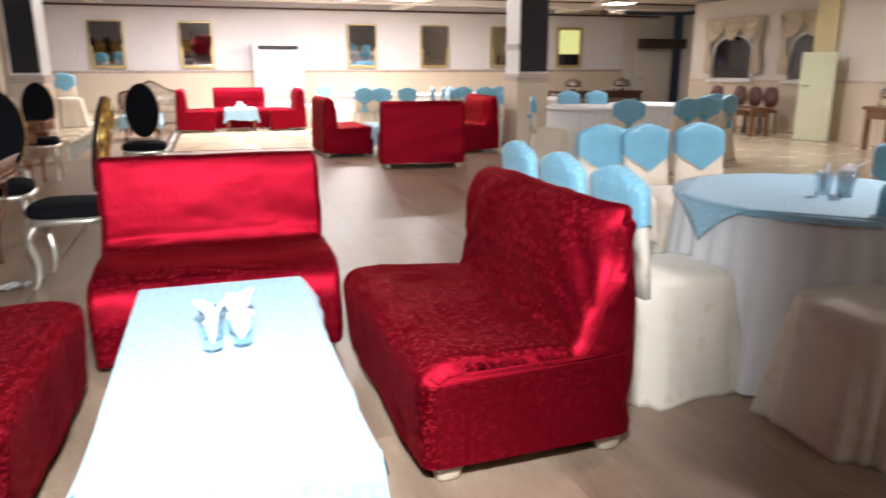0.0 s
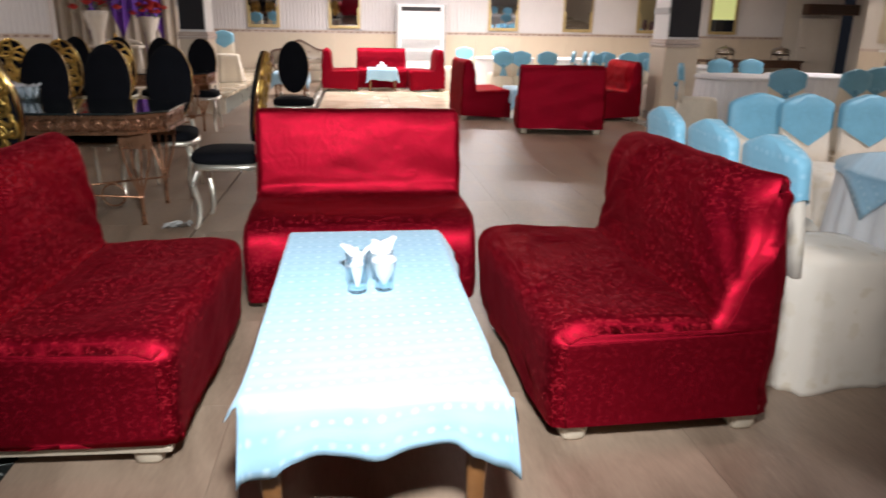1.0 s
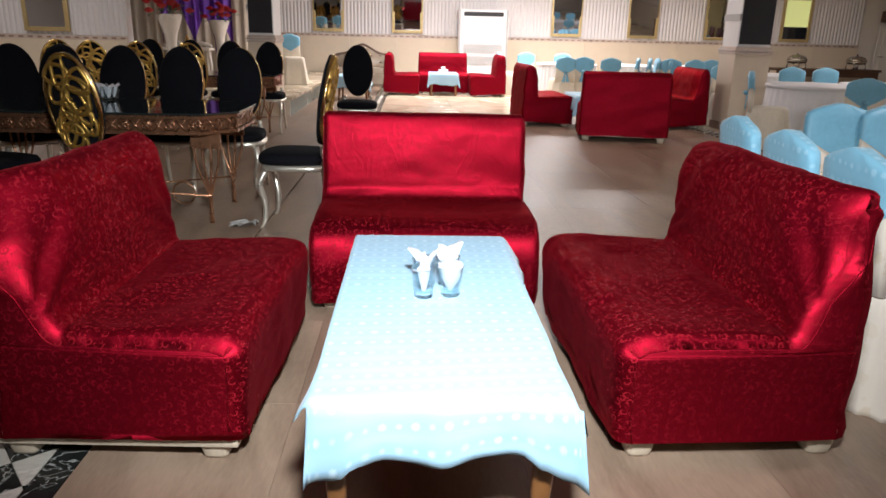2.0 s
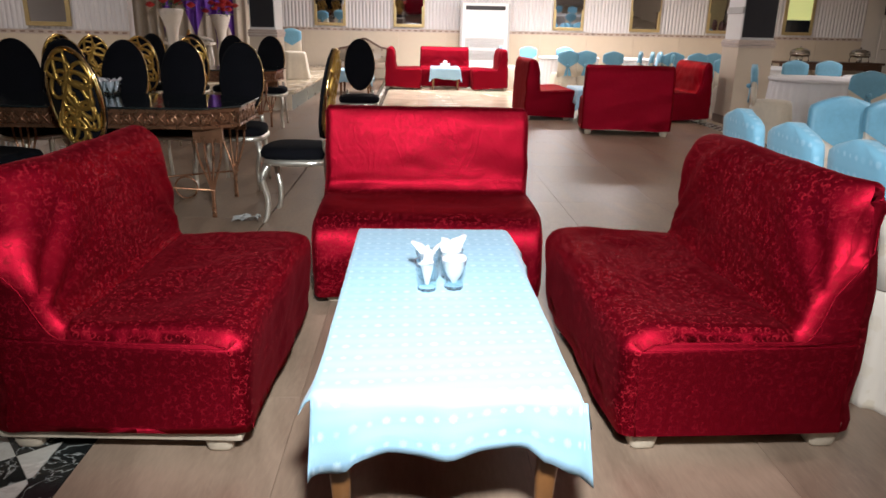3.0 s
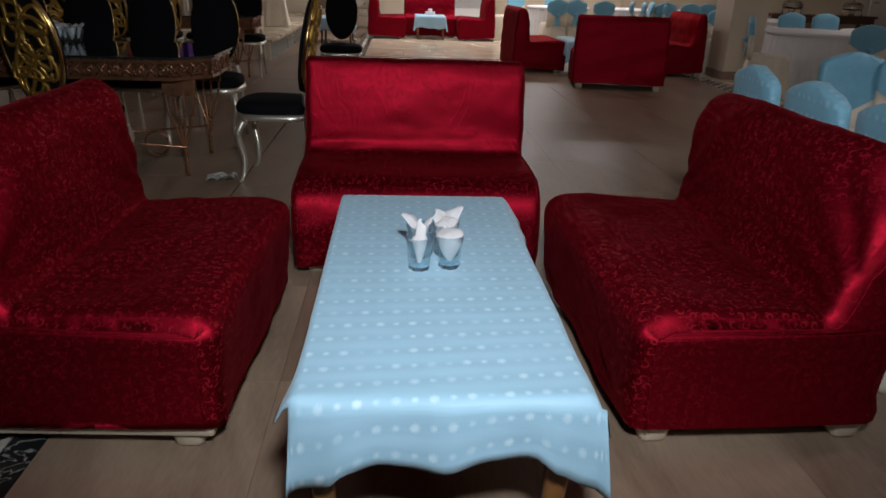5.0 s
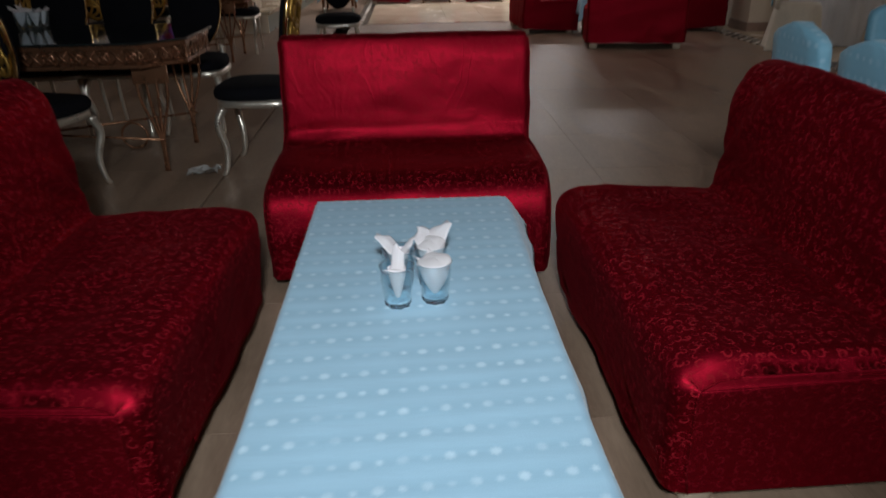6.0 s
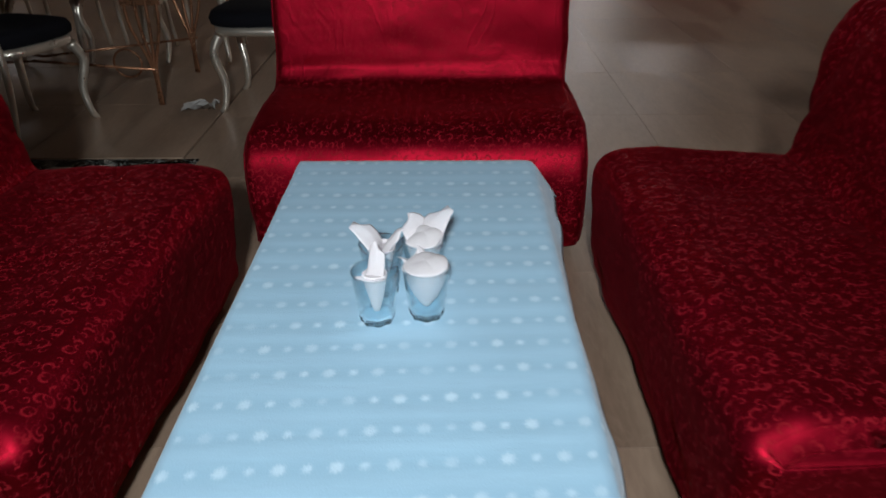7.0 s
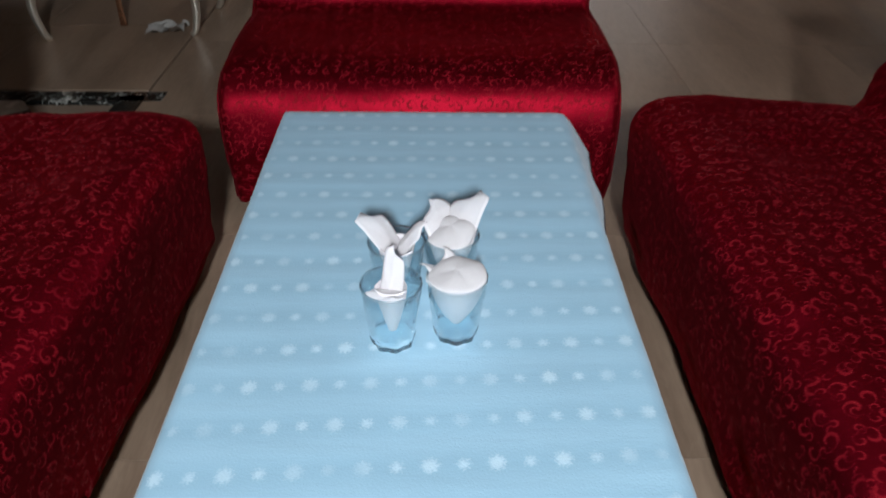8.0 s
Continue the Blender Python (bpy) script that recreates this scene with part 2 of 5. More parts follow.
def damask(name, colour, gold):
    """Ivory cover cloth with scattered woven gold leaves and soft creases."""
    m, nt, p = base(name)
    at = node(nt, "ShaderNodeTexCoord").outputs["Object"]
    bend = node(nt, "ShaderNodeTexNoise", {"Vector": at, "Scale": 8.0, "Detail": 2.0}).outputs["Color"]
    warped = node(nt, "ShaderNodeVectorMath", {0: at, 1: node(nt, "ShaderNodeVectorMath", {0: bend, 1: (0.08, 0.08, 0.08)}, operation="MULTIPLY").outputs[0]}, operation="ADD").outputs[0]
    spot = node(nt, "ShaderNodeTexVoronoi", {"Vector": warped, "Scale": 13.0, "Randomness": 0.7}).outputs["Distance"]
    frill = node(nt, "ShaderNodeTexNoise", {"Vector": at, "Scale": 55.0, "Detail": 3.0}).outputs[0]
    leaf = node(nt, "ShaderNodeMapRange", {0: calc(nt, "ADD", spot, calc(nt, "MULTIPLY", calc(nt, "SUBTRACT", frill, 0.5), 0.5)), 1: 0.30, 2: 0.38, 3: 1.0, 4: 0.0}).outputs[0]
    worn = node(nt, "ShaderNodeTexNoise", {"Vector": at, "Scale": 4.0, "Detail": 4.0}).outputs[0]
    leaf = calc(nt, "MULTIPLY", leaf, node(nt, "ShaderNodeMapRange", {0: worn, 1: 0.38, 2: 0.6, 3: 0.08, 4: 0.32}).outputs[0])
    cloth = mix(nt, worn, rgb([c * 0.88 for c in colour]), rgb([min(1, c * 1.1) for c in colour]))
    nt.links.new(mix(nt, leaf, cloth, rgb(gold)), p.inputs["Base Color"])
    p.inputs["Roughness"].default_value = 0.6
    p.inputs["Sheen Weight"].default_value = 0.2
    b1 = node(nt, "ShaderNodeBump", {"Height": worn, "Strength": 0.3, "Distance": 0.03}).outputs[0]
    b2 = node(nt, "ShaderNodeBump", {"Height": leaf, "Strength": 0.25, "Distance": 0.002, "Normal": b1}).outputs[0]
    nt.links.new(b2, p.inputs["Normal"])
    return m


def glassy(name, colour, rough=0.02):
    """Thin clear glass: what lies behind shows through, with a gloss on top."""
    m, nt, p = base(name)
    clear = node(nt, "ShaderNodeBsdfTransparent", {"Color": rgb(colour)}).outputs[0]
    gloss = node(nt, "ShaderNodeBsdfGlossy", {"Color": (1, 1, 1, 1), "Roughness": rough}).outputs[0]
    facing = node(nt, "ShaderNodeLayerWeight", {"Blend": 0.5}).outputs["Facing"]
    facing = calc(nt, "ADD", 0.05, calc(nt, "MULTIPLY", calc(nt, "POWER", facing, 1.8), 0.9))
    both = node(nt, "ShaderNodeMixShader", {0: facing, 1: clear, 2: gloss}).outputs[0]
    nt.links.new(both, [n for n in nt.nodes if n.type == "OUTPUT_MATERIAL"][0].inputs[0])
    return m


def solid_glass(name, colour):
    m, nt, p = base(name)
    p.inputs["Base Color"].default_value = rgb(colour)
    p.inputs["Transmission Weight"].default_value = 1.0
    p.inputs["Roughness"].default_value = 0.03
    p.inputs["IOR"].default_value = 1.3
    return m


def glowing(name, colour, strength):
    m, nt, p = base(name)
    p.inputs["Base Color"].default_value = rgb(colour)
    p.inputs["Emission Color"].default_value = rgb(colour)
    p.inputs["Emission Strength"].default_value = strength
    return m


RED = satin("red_jacquard_satin")
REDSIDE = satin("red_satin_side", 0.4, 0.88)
BLUE = dotted("sky_blue_tablecloth", (0.29, 0.485, 0.63), (0.36, 0.57, 0.72), (0.56, 0.72, 0.82))
CAP = plain("blue_cap_cloth", (0.155, 0.39, 0.54), 0.45, vary=0.18, grain=30, sheen=0.2)
CAPDOT = dotted("blue_cap_dotted", (0.20, 0.46, 0.62), (0.24, 0.52, 0.68), (0.38, 0.60, 0.73))
BEIGE = damask("beige_damask_cover", (0.70, 0.62, 0.53), (0.52, 0.40, 0.23))
IVORY = plain("ivory_cover", (0.68, 0.60, 0.48), 0.6, vary=0.12, grain=26, bump=0.3, size=0.006, sheen=0.2)
SKIRT = plain("white_pleated_skirt", (0.70, 0.68, 0.69), 0.6, vary=0.06, grain=20, bump=0.2)
TISSUE = plain("tissue_paper", (0.74, 0.69, 0.72), 0.85, vary=0.05, grain=60, bump=0.35, size=0.002)
_paper = TISSUE.node_tree.nodes["Principled BSDF"]
_paper.inputs["Subsurface Weight"].default_value = 0.5
_paper.inputs["Subsurface Radius"].default_value = (1.0, 0.95, 0.95)
_paper.inputs["Subsurface Scale"].default_value = 0.012
THICKGLASS = solid_glass("thick_glass", (0.93, 0.97, 0.98))
GLASS = glassy("tumbler_glass", (0.86, 0.92, 0.94))
CREAMWOOD = plain("cream_painted_wood", (0.46, 0.38, 0.29), 0.5, vary=0.25, grain=24)
WOOD = plain("brown_varnished_wood", (0.17, 0.07, 0.022), 0.35, vary=0.3, grain=22, coat=0.3)
DARKWOOD = plain("dark_stained_wood", (0.075, 0.035, 0.02), 0.4, vary=0.35, grain=18, coat=0.2)
VELVET = plain("black_velvet", (0.004, 0.004, 0.006), 0.9, vary=0.3, grain=50)
VELVET.node_tree.nodes["Principled BSDF"].inputs["Specular IOR Level"].default_value = 0.12
GOLD = plain("polished_gold", (0.80, 0.55, 0.22), 0.18, metal=1.0, vary=0.12, grain=12, bump=0.03)
ORNAMENT = plain("brushed_gold", (0.55, 0.33, 0.08), 0.38, metal=0.85, vary=0.15, grain=14, bump=0.05)
CHROME = plain("pale_gold_steel", (0.72, 0.67, 0.58), 0.33, metal=0.85, vary=0.08, grain=12, bump=0.03)
COPPER = plain("rose_gold_metal", (0.30, 0.145, 0.08), 0.3, metal=0.8, vary=0.2, grain=14, bump=0.05)
BLACKGLASS = plain("black_table_glass", (0.012, 0.016, 0.016), 0.05, vary=0.1, grain=6, bump=0.0, coat=0.4)
TILE = marble("brown_marble_tile", (0.165, 0.110, 0.077), (0.325, 0.230, 0.165), (0.40, 0.30, 0.22), 0.36, 2.2, 0.05, 0.12, (1.3, 0.26, 1.0))
CREAMTILE = marble("cream_tile", (0.55, 0.45, 0.32), (0.66, 0.56, 0.42), (0.7, 0.62, 0.5), 0.2, 1.0, 0.12, 0.15)
GROUT = plain("grout", (0.25, 0.178, 0.13), 0.9, vary=0.25, grain=30)
BLACKMARBLE = marble("black_marble", (0.008, 0.009, 0.009), (0.022, 0.024, 0.023), (0.45, 0.45, 0.42), 0.15, 2.6, 0.1, 0.8)
WHITEMARBLE = marble("white_marble", (0.42, 0.38, 0.33), (0.62, 0.58, 0.52), (0.35, 0.32, 0.28), 0.22, 2.2, 0.2, 0.3)
GREENMARBLE = marble("grey_green_marble", (0.10, 0.13, 0.11), (0.19, 0.22, 0.19), (0.35, 0.36, 0.33), 0.3, 2.0, 0.1, 0.4)
DADO = plain("cream_wall_panel", (0.62, 0.52, 0.40), 0.45, vary=0.06, grain=6, bump=0.05)
UPPER = plain("white_ribbed_panel", (0.66, 0.63, 0.63), 0.5, vary=0.05, grain=8, bump=0.05)
PAINT = plain("off_white_paint", (0.66, 0.61, 0.55), 0.7, vary=0.05, grain=8, bump=0.08)
CEILING = plain("ceiling_paint", (0.74, 0.69, 0.64), 0.8, vary=0.05, grain=6, bump=0.08)
WHITE = plain("white_enamel", (0.74, 0.73, 0.72), 0.35, vary=0.04, grain=8, bump=0.03)
GREY = plain("grey_plastic_grille", (0.42, 0.41, 0.40), 0.5, vary=0.06, grain=20)
BLACK = plain("black_slot", (0.015, 0.013, 0.012), 0.6, vary=0.2, grain=20)
BORDER = plain("brown_border_tile", (0.26, 0.17, 0.13), 0.4, vary=0.35, grain=30)
BORDERLIGHT = plain("pale_border_tile", (0.52, 0.42, 0.36), 0.4, vary=0.25, grain=30)
FRAMEGOLD = plain("gilded_frame", (0.50, 0.38, 0.18), 0.4, metal=0.5, vary=0.2, grain=20)
MIRROR = plain("mirror_silver", (0.62, 0.63, 0.66), -0.04, metal=1.0, vary=0.03, grain=3, bump=0.0)
SMOKED = plain("smoked_mirror", (0.035, 0.035, 0.04), 0.06, vary=0.1, grain=4, bump=0.0, coat=0.5)
STEEL = plain("chafing_dish_steel", (0.55, 0.52, 0.50), 0.16, metal=1.0, vary=0.1, grain=12, bump=0.02)
PURPLE = plain("purple_satin_drape", (0.11, 0.02, 0.30), 0.35, metal=0.25, vary=0.3, grain=10, bump=0.2)
VOILE = plain("pale_voile_drape", (0.55, 0.47, 0.38), 0.6, vary=0.12, grain=16, bump=0.2)
ROSE = plain("red_silk_rose", (0.38, 0.012, 0.015), 0.6, vary=0.4, grain=40, bump=0.4)
LEAF = plain("green_leaf", (0.04, 0.09, 0.03), 0.5, vary=0.4, grain=30)
VASE = plain("white_ceramic_vase", (0.62, 0.56, 0.50), 0.3, vary=0.08, grain=8, bump=0.05)
NIGHT = plain("dark_window_glass", (0.015, 0.016, 0.02), 0.08, vary=0.2, grain=3, bump=0.0, coat=0.3)
SILK = plain("gold_swag_silk", (0.48, 0.40, 0.28), 0.4, vary=0.15, grain=16, bump=0.2, sheen=0.2)
PALEGREEN = plain("pale_green_door_paint", (0.60, 0.62, 0.44), 0.5, vary=0.06, grain=8, bump=0.05)
YELLOW = plain("pale_yellow_paint", (0.62, 0.54, 0.30), 0.6, vary=0.08, grain=8, bump=0.05)
UPHOLSTERY = plain("grey_tufted_leather", (0.25, 0.20, 0.15), 0.35, vary=0.2, grain=16)
MAROON = plain("maroon_vinyl", (0.10, 0.025, 0.02), 0.45, vary=0.25, grain=16)
PLASTIC = plain("clear_plastic_film", (0.55, 0.54, 0.52), 0.2, vary=0.1, grain=40, bump=0.4)
# glow standing in for a bright yellow-green reflection in a mirror
MIRRORGLOW = glowing("mirror_reflection_glow", (0.56, 0.59, 0.24), 0.6)
DIFFUSER = glowing("lamp_diffuser", (1.0, 0.95, 0.86), 6.0)


# ---- mesh helpers ----
def uv_box(bm):
    """Texture coordinates in metres, laid on from the side that each face looks to."""
    layer = bm.loops.layers.uv.verify()
    bm.normal_update()
    for f in bm.faces:
        n = [abs(c) for c in f.normal]
        for lp in f.loops:
            c = lp.vert.co
            lp[layer].uv = (c.y, c.z) if n[0] > max(n[1], n[2]) else ((c.x, c.z) if n[1] > n[2] else (c.x, c.y))


def part(name, bm, material, parent=None, label="", smooth=True, uv=False):
    if uv:
        uv_box(bm)
    bmesh.ops.recalc_face_normals(bm, faces=bm.faces)
    me = bpy.data.meshes.new(name)
    for f in bm.faces:
        f.smooth = smooth
    bm.to_mesh(me)
    bm.free()
    me.materials.append(material)
    ob = new(name, me)
    ob.parent = parent
    return tagged(ob, label) if label else ob


def thing(name, label, category, group="", kind=""):
    return tagged(new(name), label, category, group, kind)


def box(bm, c, s, bevel=0.0, m=None):
    made = bmesh.ops.create_cube(bm, size=1.0, matrix=(m or Matrix()) @ Matrix.Translation(c) @ Matrix.Diagonal((*s, 1)))
    if bevel:
        edges = list({e for v in made["verts"] for e in v.link_edges})
        bmesh.ops.bevel(bm, geom=edges, offset=bevel, segments=2, affect="EDGES", profile=0.7)
    return bm


def block(name, c, s, material, parent=None, bevel=0.004, label=""):
    return part(name, box(bmesh.new(), c, s, bevel), material, parent, label, smooth=False)


def rings(bm, loops, closed=True, cap0=True, cap1=True):
    """A skin over rings of points that all have the same count."""
    rows = [[bm.verts.new(p) for p in loop] for loop in loops]
    n = len(rows[0])
    for a, b in zip(rows, rows[1:]):
        for i in range(n if closed else n - 1):
            j = (i + 1) % n
            bm.faces.new((a[i], a[j], b[j], b[i]))
    if cap0 and closed:
        bm.faces.new(rows[0][::-1])
    if cap1 and closed:
        bm.faces.new(rows[-1])
    return bm


def tube(bm, pts, r, n=6, closed=False):
    pts = [Vector(p) for p in pts]
    loops, count = [], len(pts)
    for i, p in enumerate(pts):
        a = pts[i - 1] if (i or closed) else p
        b = pts[(i + 1) % count] if (i < count - 1 or closed) else p
        d = (b - a).normalized()
        side = d.cross(Vector((0.31, 0.22, 0.92))).normalized()
        up = side.cross(d)
        rr = r[i] if isinstance(r, (list, tuple)) else r
        loops.append([p + rr * (math.cos(t) * side + math.sin(t) * up) for t in [k * math.tau / n for k in range(n)]])
    if closed:
        loops.append(loops[0])
    return rings(bm, loops, True, not closed, not closed)


def lathe(bm, profile, n=20, c=(0, 0, 0), cap0=True, cap1=True):
    return rings(bm, [[(c[0] + r * math.cos(k * math.tau / n), c[1] + r * math.sin(k * math.tau / n), c[2] + z) for k in range(n)] for r, z in profile], True, cap0, cap1)


def spline(pts, steps):
    """Points along a smooth curve through pts (tuples of any length)."""
    out = []
    for i in range(len(pts) - 1):
        p0, p1, p2, p3 = pts[max(i - 1, 0)], pts[i], pts[i + 1], pts[min(i + 2, len(pts) - 1)]
        for k in range(steps):
            t = k / steps
            out.append(tuple(0.5 * (2 * b + (c - a) * t + (2 * a - 5 * b + 4 * c - d) * t * t + (3 * b - a - 3 * c + d) * t ** 3) for a, b, c, d in zip(p0, p1, p2, p3)))
    out.append(tuple(pts[-1]))
    return out


def squircle(hx, hy, k, n, p=4.0):
    a = k * math.tau / n
    c, s = math.cos(a), math.sin(a)
    return hx * math.copysign(abs(c) ** (2 / p), c), hy * math.copysign(abs(s) ** (2 / p), s)


def place(ob, x, y, z=0.0, rz=0.0):
    ob.matrix_basis = pose(x, y, z, 0, 0, rz)
    return ob


# ---- the hall ----
WALLY, DADOZ = 18.95, 1.18


def wall(name, c, s, material, label):
    return tagged(block(name, c, s, material, bevel=0.0), label, "wall", kind="structure")


floor = tagged(block("floor", (1.5, 7.5, -0.06), (24, 24, 0.08), GROUT, bevel=0.0), "hall floor of polished marble and cream tiles", "floor", kind="structure")
wall_north = wall("wall_north", (3.0, WALLY + 0.12, 1.4), (21, 0.24, 2.84), PAINT, "long white wall with a cream dado and framed mirrors")
wall_east = wall("wall_east", (11.72, 12.9, 1.4), (0.24, 5.0, 2.84), PAINT, "pale side wall with two arched curtained windows")
wall_east_recess = wall("wall_east_recess", (13.9, 16.6, 1.4), (0.2, 4.6, 2.84), PAINT, "plain wall of a dim recess")
wall_east_near = wall("wall_east_near", (10.95, 3.2, 1.4), (0.24, 14.2, 2.84), PAINT, "plain white side wall above a cream dado")
wall_south = wall("wall_south", (1.5, -4.1, 1.4), (24, 0.2, 2.84), PAINT, "plain wall closing the hall behind")
wall_west = wall("wall_west", (-9.3, 7.5, 1.4), (0.2, 24, 2.84), PAINT, "plain dim side wall")
wall_alcove = wall("wall_alcove", (-7.15, 13.12, 1.4), (4.1, 0.24, 2.84), UPPER, "short white wall with a framed mirror")
ceiling_bm = box(bmesh.new(), (1.5, 7.5, CEIL + 0.14), (24, 24, 0.1))
for by in (-1.0, 3.5, 8.0, 12.4, 16.9):
    box(ceiling_bm, (1.5, by, CEIL + 0.02), (22, 0.35, 0.14), 0.01)
for bx in (-2.4, 4.85, 9.6):
    box(ceiling_bm, (bx, 7.5, CEIL + 0.03), (0.35, 22.6, 0.13), 0.01)
ceiling = tagged(part("ceiling", ceiling_bm, CEILING, smooth=False), "off-white coffered ceiling with shallow beams", "ceiling", kind="structure")
trim_bm = bmesh.new()
for by in (-1.0, 3.5, 8.0, 12.4, 16.9):
    for side in (-0.32, 0.32):
        box(trim_bm, (1.5, by + side, CEIL + 0.075), (22, 0.05, 0.04))
box(trim_bm, (2.0, WALLY - 0.03, CEIL - 0.06), (22, 0.06, 0.05))
ceiling_trim = tagged(part("ceiling_trim", trim_bm, DARKWOOD, smooth=False), "thin dark wooden ceiling moulding", "moulding", kind="structure")


def ribbed(name, x0, x1, y, parent, top=DADOZ):
    """Vertical ribs of the upper wall panelling."""
    n = int((x1 - x0) / 0.0225)
    bm = bmesh.new()
    lo, hi = [], []
    for i in range(n + 1):
        x = x0 + (x1 - x0) * i / n
        d = (0.0, 0.013, 0.018, 0.013)[i % 4]
        lo.append(bm.verts.new((x, y - 0.004 - d, top + 0.08)))
        hi.append(bm.verts.new((x, y - 0.004 - d, CEIL + 0.08)))
    for i in range(n):
        bm.faces.new((lo[i], lo[i + 1], hi[i + 1], hi[i]))
    return part(name, bm, UPPER, parent, "white ribbed wall panelling", smooth=False)


ribbed("ribbed_panel", -9.1, 11.8, WALLY, wall_north)
ribbed("ribbed_panel", -9.1, -5.12, 13.0, wall_alcove, 1.06)


def dado(x0, x1, y, parent, top=DADOZ):
    """Cream boards up to the border, each with its own joint."""
    n = max(1, round((x1 - x0) / 1.2))
    step = (x1 - x0) / n
    for i in range(n):
        block("dado_board", (x0 + (i + 0.5) * step, y - 0.012, top / 2), (step - 0.006, 0.024, top), DADO, parent, 0.003)
    block("border_strip", ((x0 + x1) / 2, y - 0.017, top + 0.035), (x1 - x0, 0.03, 0.07), BORDERLIGHT, parent, 0.004, "patterned pink-brown border tile")
    bm = bmesh.new()
    for i in range(int((x1 - x0) / 0.16)):
        box(bm, (x0 + 0.08 + i * 0.16, y - 0.034, top + 0.035), (0.085, 0.008, 0.03))
    tagged(part("border_motif", bm, BORDER, parent, "small dark border motifs", smooth=False), kind="stuff")


dado(-9.1, 11.8, WALLY, wall_north)
dado(-9.1, -5.1, 13.0, wall_alcove, 1.06)


def dado_east(x, y0, y1, parent, top):
    n = max(1, round((y1 - y0) / 1.2))
    step = (y1 - y0) / n
    for i in range(n):
        block("dado_board", (x - 0.012, y0 + (i + 0.5) * step, top / 2), (0.024, step - 0.006, top), DADO, parent, 0.003)
    block("border_strip", (x - 0.017, (y0 + y1) / 2, top + 0.03), (0.03, y1 - y0, 0.06), BORDERLIGHT, parent, 0.004, "patterned pink-brown border tile")


dado_east(11.6, 10.4, 15.4, wall_east, 0.98)
dado_east(10.83, -3.9, 10.3, wall_east_near, 1.02)


def framed_mirror(x, y, z0, z1, w):
    t = thing("wall_mirror", "tall wall mirror in a broad gilded frame", "mirror", "mirrors along the wall")
    h, b = z1 - z0, 0.075
    block("mirror_glass", (0, 0.0, h / 2), (w - b, 0.012, h - b), MIRROR, t, 0.0, "silvered glass").rotation_euler.x = radians(3.4)
    for sx in (-1, 1):
        block("frame_side", (sx * (w / 2 - b / 2), -0.014, h / 2), (b, 0.045, h), FRAMEGOLD, t, 0.01)
    for z in (b / 2, h - b / 2):
        block("frame_rail", (0, -0.0145, z), (w - 2 * b, 0.044, b), FRAMEGOLD, t, 0.01)
    return place(t, x, y, z0)


for mx in (-2.25, -0.23, 3.9, 5.91, 7.95):
    framed_mirror(mx, WALLY - 0.042, 1.30, 2.42, 0.80)
# a mirror whose reflection is painted: glowing pane above, dark pane below
lit_mirror = thing("window_3", "gilt-framed wall mirror with its yellow-green reflection painted as glow", "window", kind="structure")
block("reflection_glow", (0, 0.0, 0.73), (0.725, 0.012, 0.70), MIRRORGLOW, lit_mirror, 0.0, "upper mirror glass, yellow-green reflection painted as glow")
block("lower_pane", (0, 0.0, 0.21), (0.725, 0.012, 0.335), NIGHT, lit_mirror, 0.0, "lower mirror glass, dark reflection painted in")
for sx in (-1, 1):
    block("frame_side", (sx * 0.3625, -0.014, 0.56), (0.075, 0.045, 1.12), FRAMEGOLD, lit_mirror, 0.01)
for z in (0.0375, 1.0825):
    block("frame_rail", (0, -0.0145, z), (0.65, 0.044, 0.075), FRAMEGOLD, lit_mirror, 0.01)
place(lit_mirror, 9.98, WALLY - 0.042, 1.30)
framed_mirror(-6.45, 12.95, 1.19, 2.3, 0.78)


def column(x, y, w, d, dark_side):
    t = thing("column", "square hall column, cream below, white above with a smoked mirror panel", "column", "hall columns")
    block("base", (0, 0, 0.56), (w, d, 1.12), DADO, t, 0.01, "cream stone-clad lower part")
    block("plinth", (0, 0, 0.06), (w + 0.03, d + 0.03, 0.12), BORDER, t, 0.006, "brown stone plinth")
    block("shaft", (0, 0, 1.96), (w - 0.03, d - 0.03, 1.68), WHITE, t, 0.01, "white painted shaft")
    for z, e in ((1.125, 0.03), (1.165, 0.045), (1.2, 0.02)):
        block("moulding", (0, 0, z), (w + e, d + e, 0.035), BORDERLIGHT, t, 0.008, "pink-brown moulding band")
    block("mirror_panel", (0, -d / 2 + 0.008, 1.86), (w - 0.06, 0.02, 1.22), SMOKED, t, 0.0, "dark smoked mirror")
    block("ledge", (-w / 2 + 0.012, 0, 1.62), (0.03, d - 0.02, 0.09), GREY, t, 0.004, "grey band")
    return place(t, x, y)


column(4.84, 10.42, 0.52, 0.56, 1)
column(-2.42, 11.6, 0.42, 0.66, -1)

# stage platform with its marble riser
platform = thing("stage_platform", "low stage platform with a tiled top and grey-green marble side", "platform")
block("deck", (-5.5, 15.0, 0.27), (7.08, 7.7, 0.05), CREAMTILE, platform, 0.006, "pale pinkish tiled deck")
block("riser_front", (-5.5, 11.18, 0.115), (7.0, 0.04, 0.25), DADO, platform, 0.004, "cream riser")
block("riser_side", (-2.02, 15.0, 0.115), (0.04, 7.6, 0.25), GREENMARBLE, platform, 0.004, "grey-green marble riser")


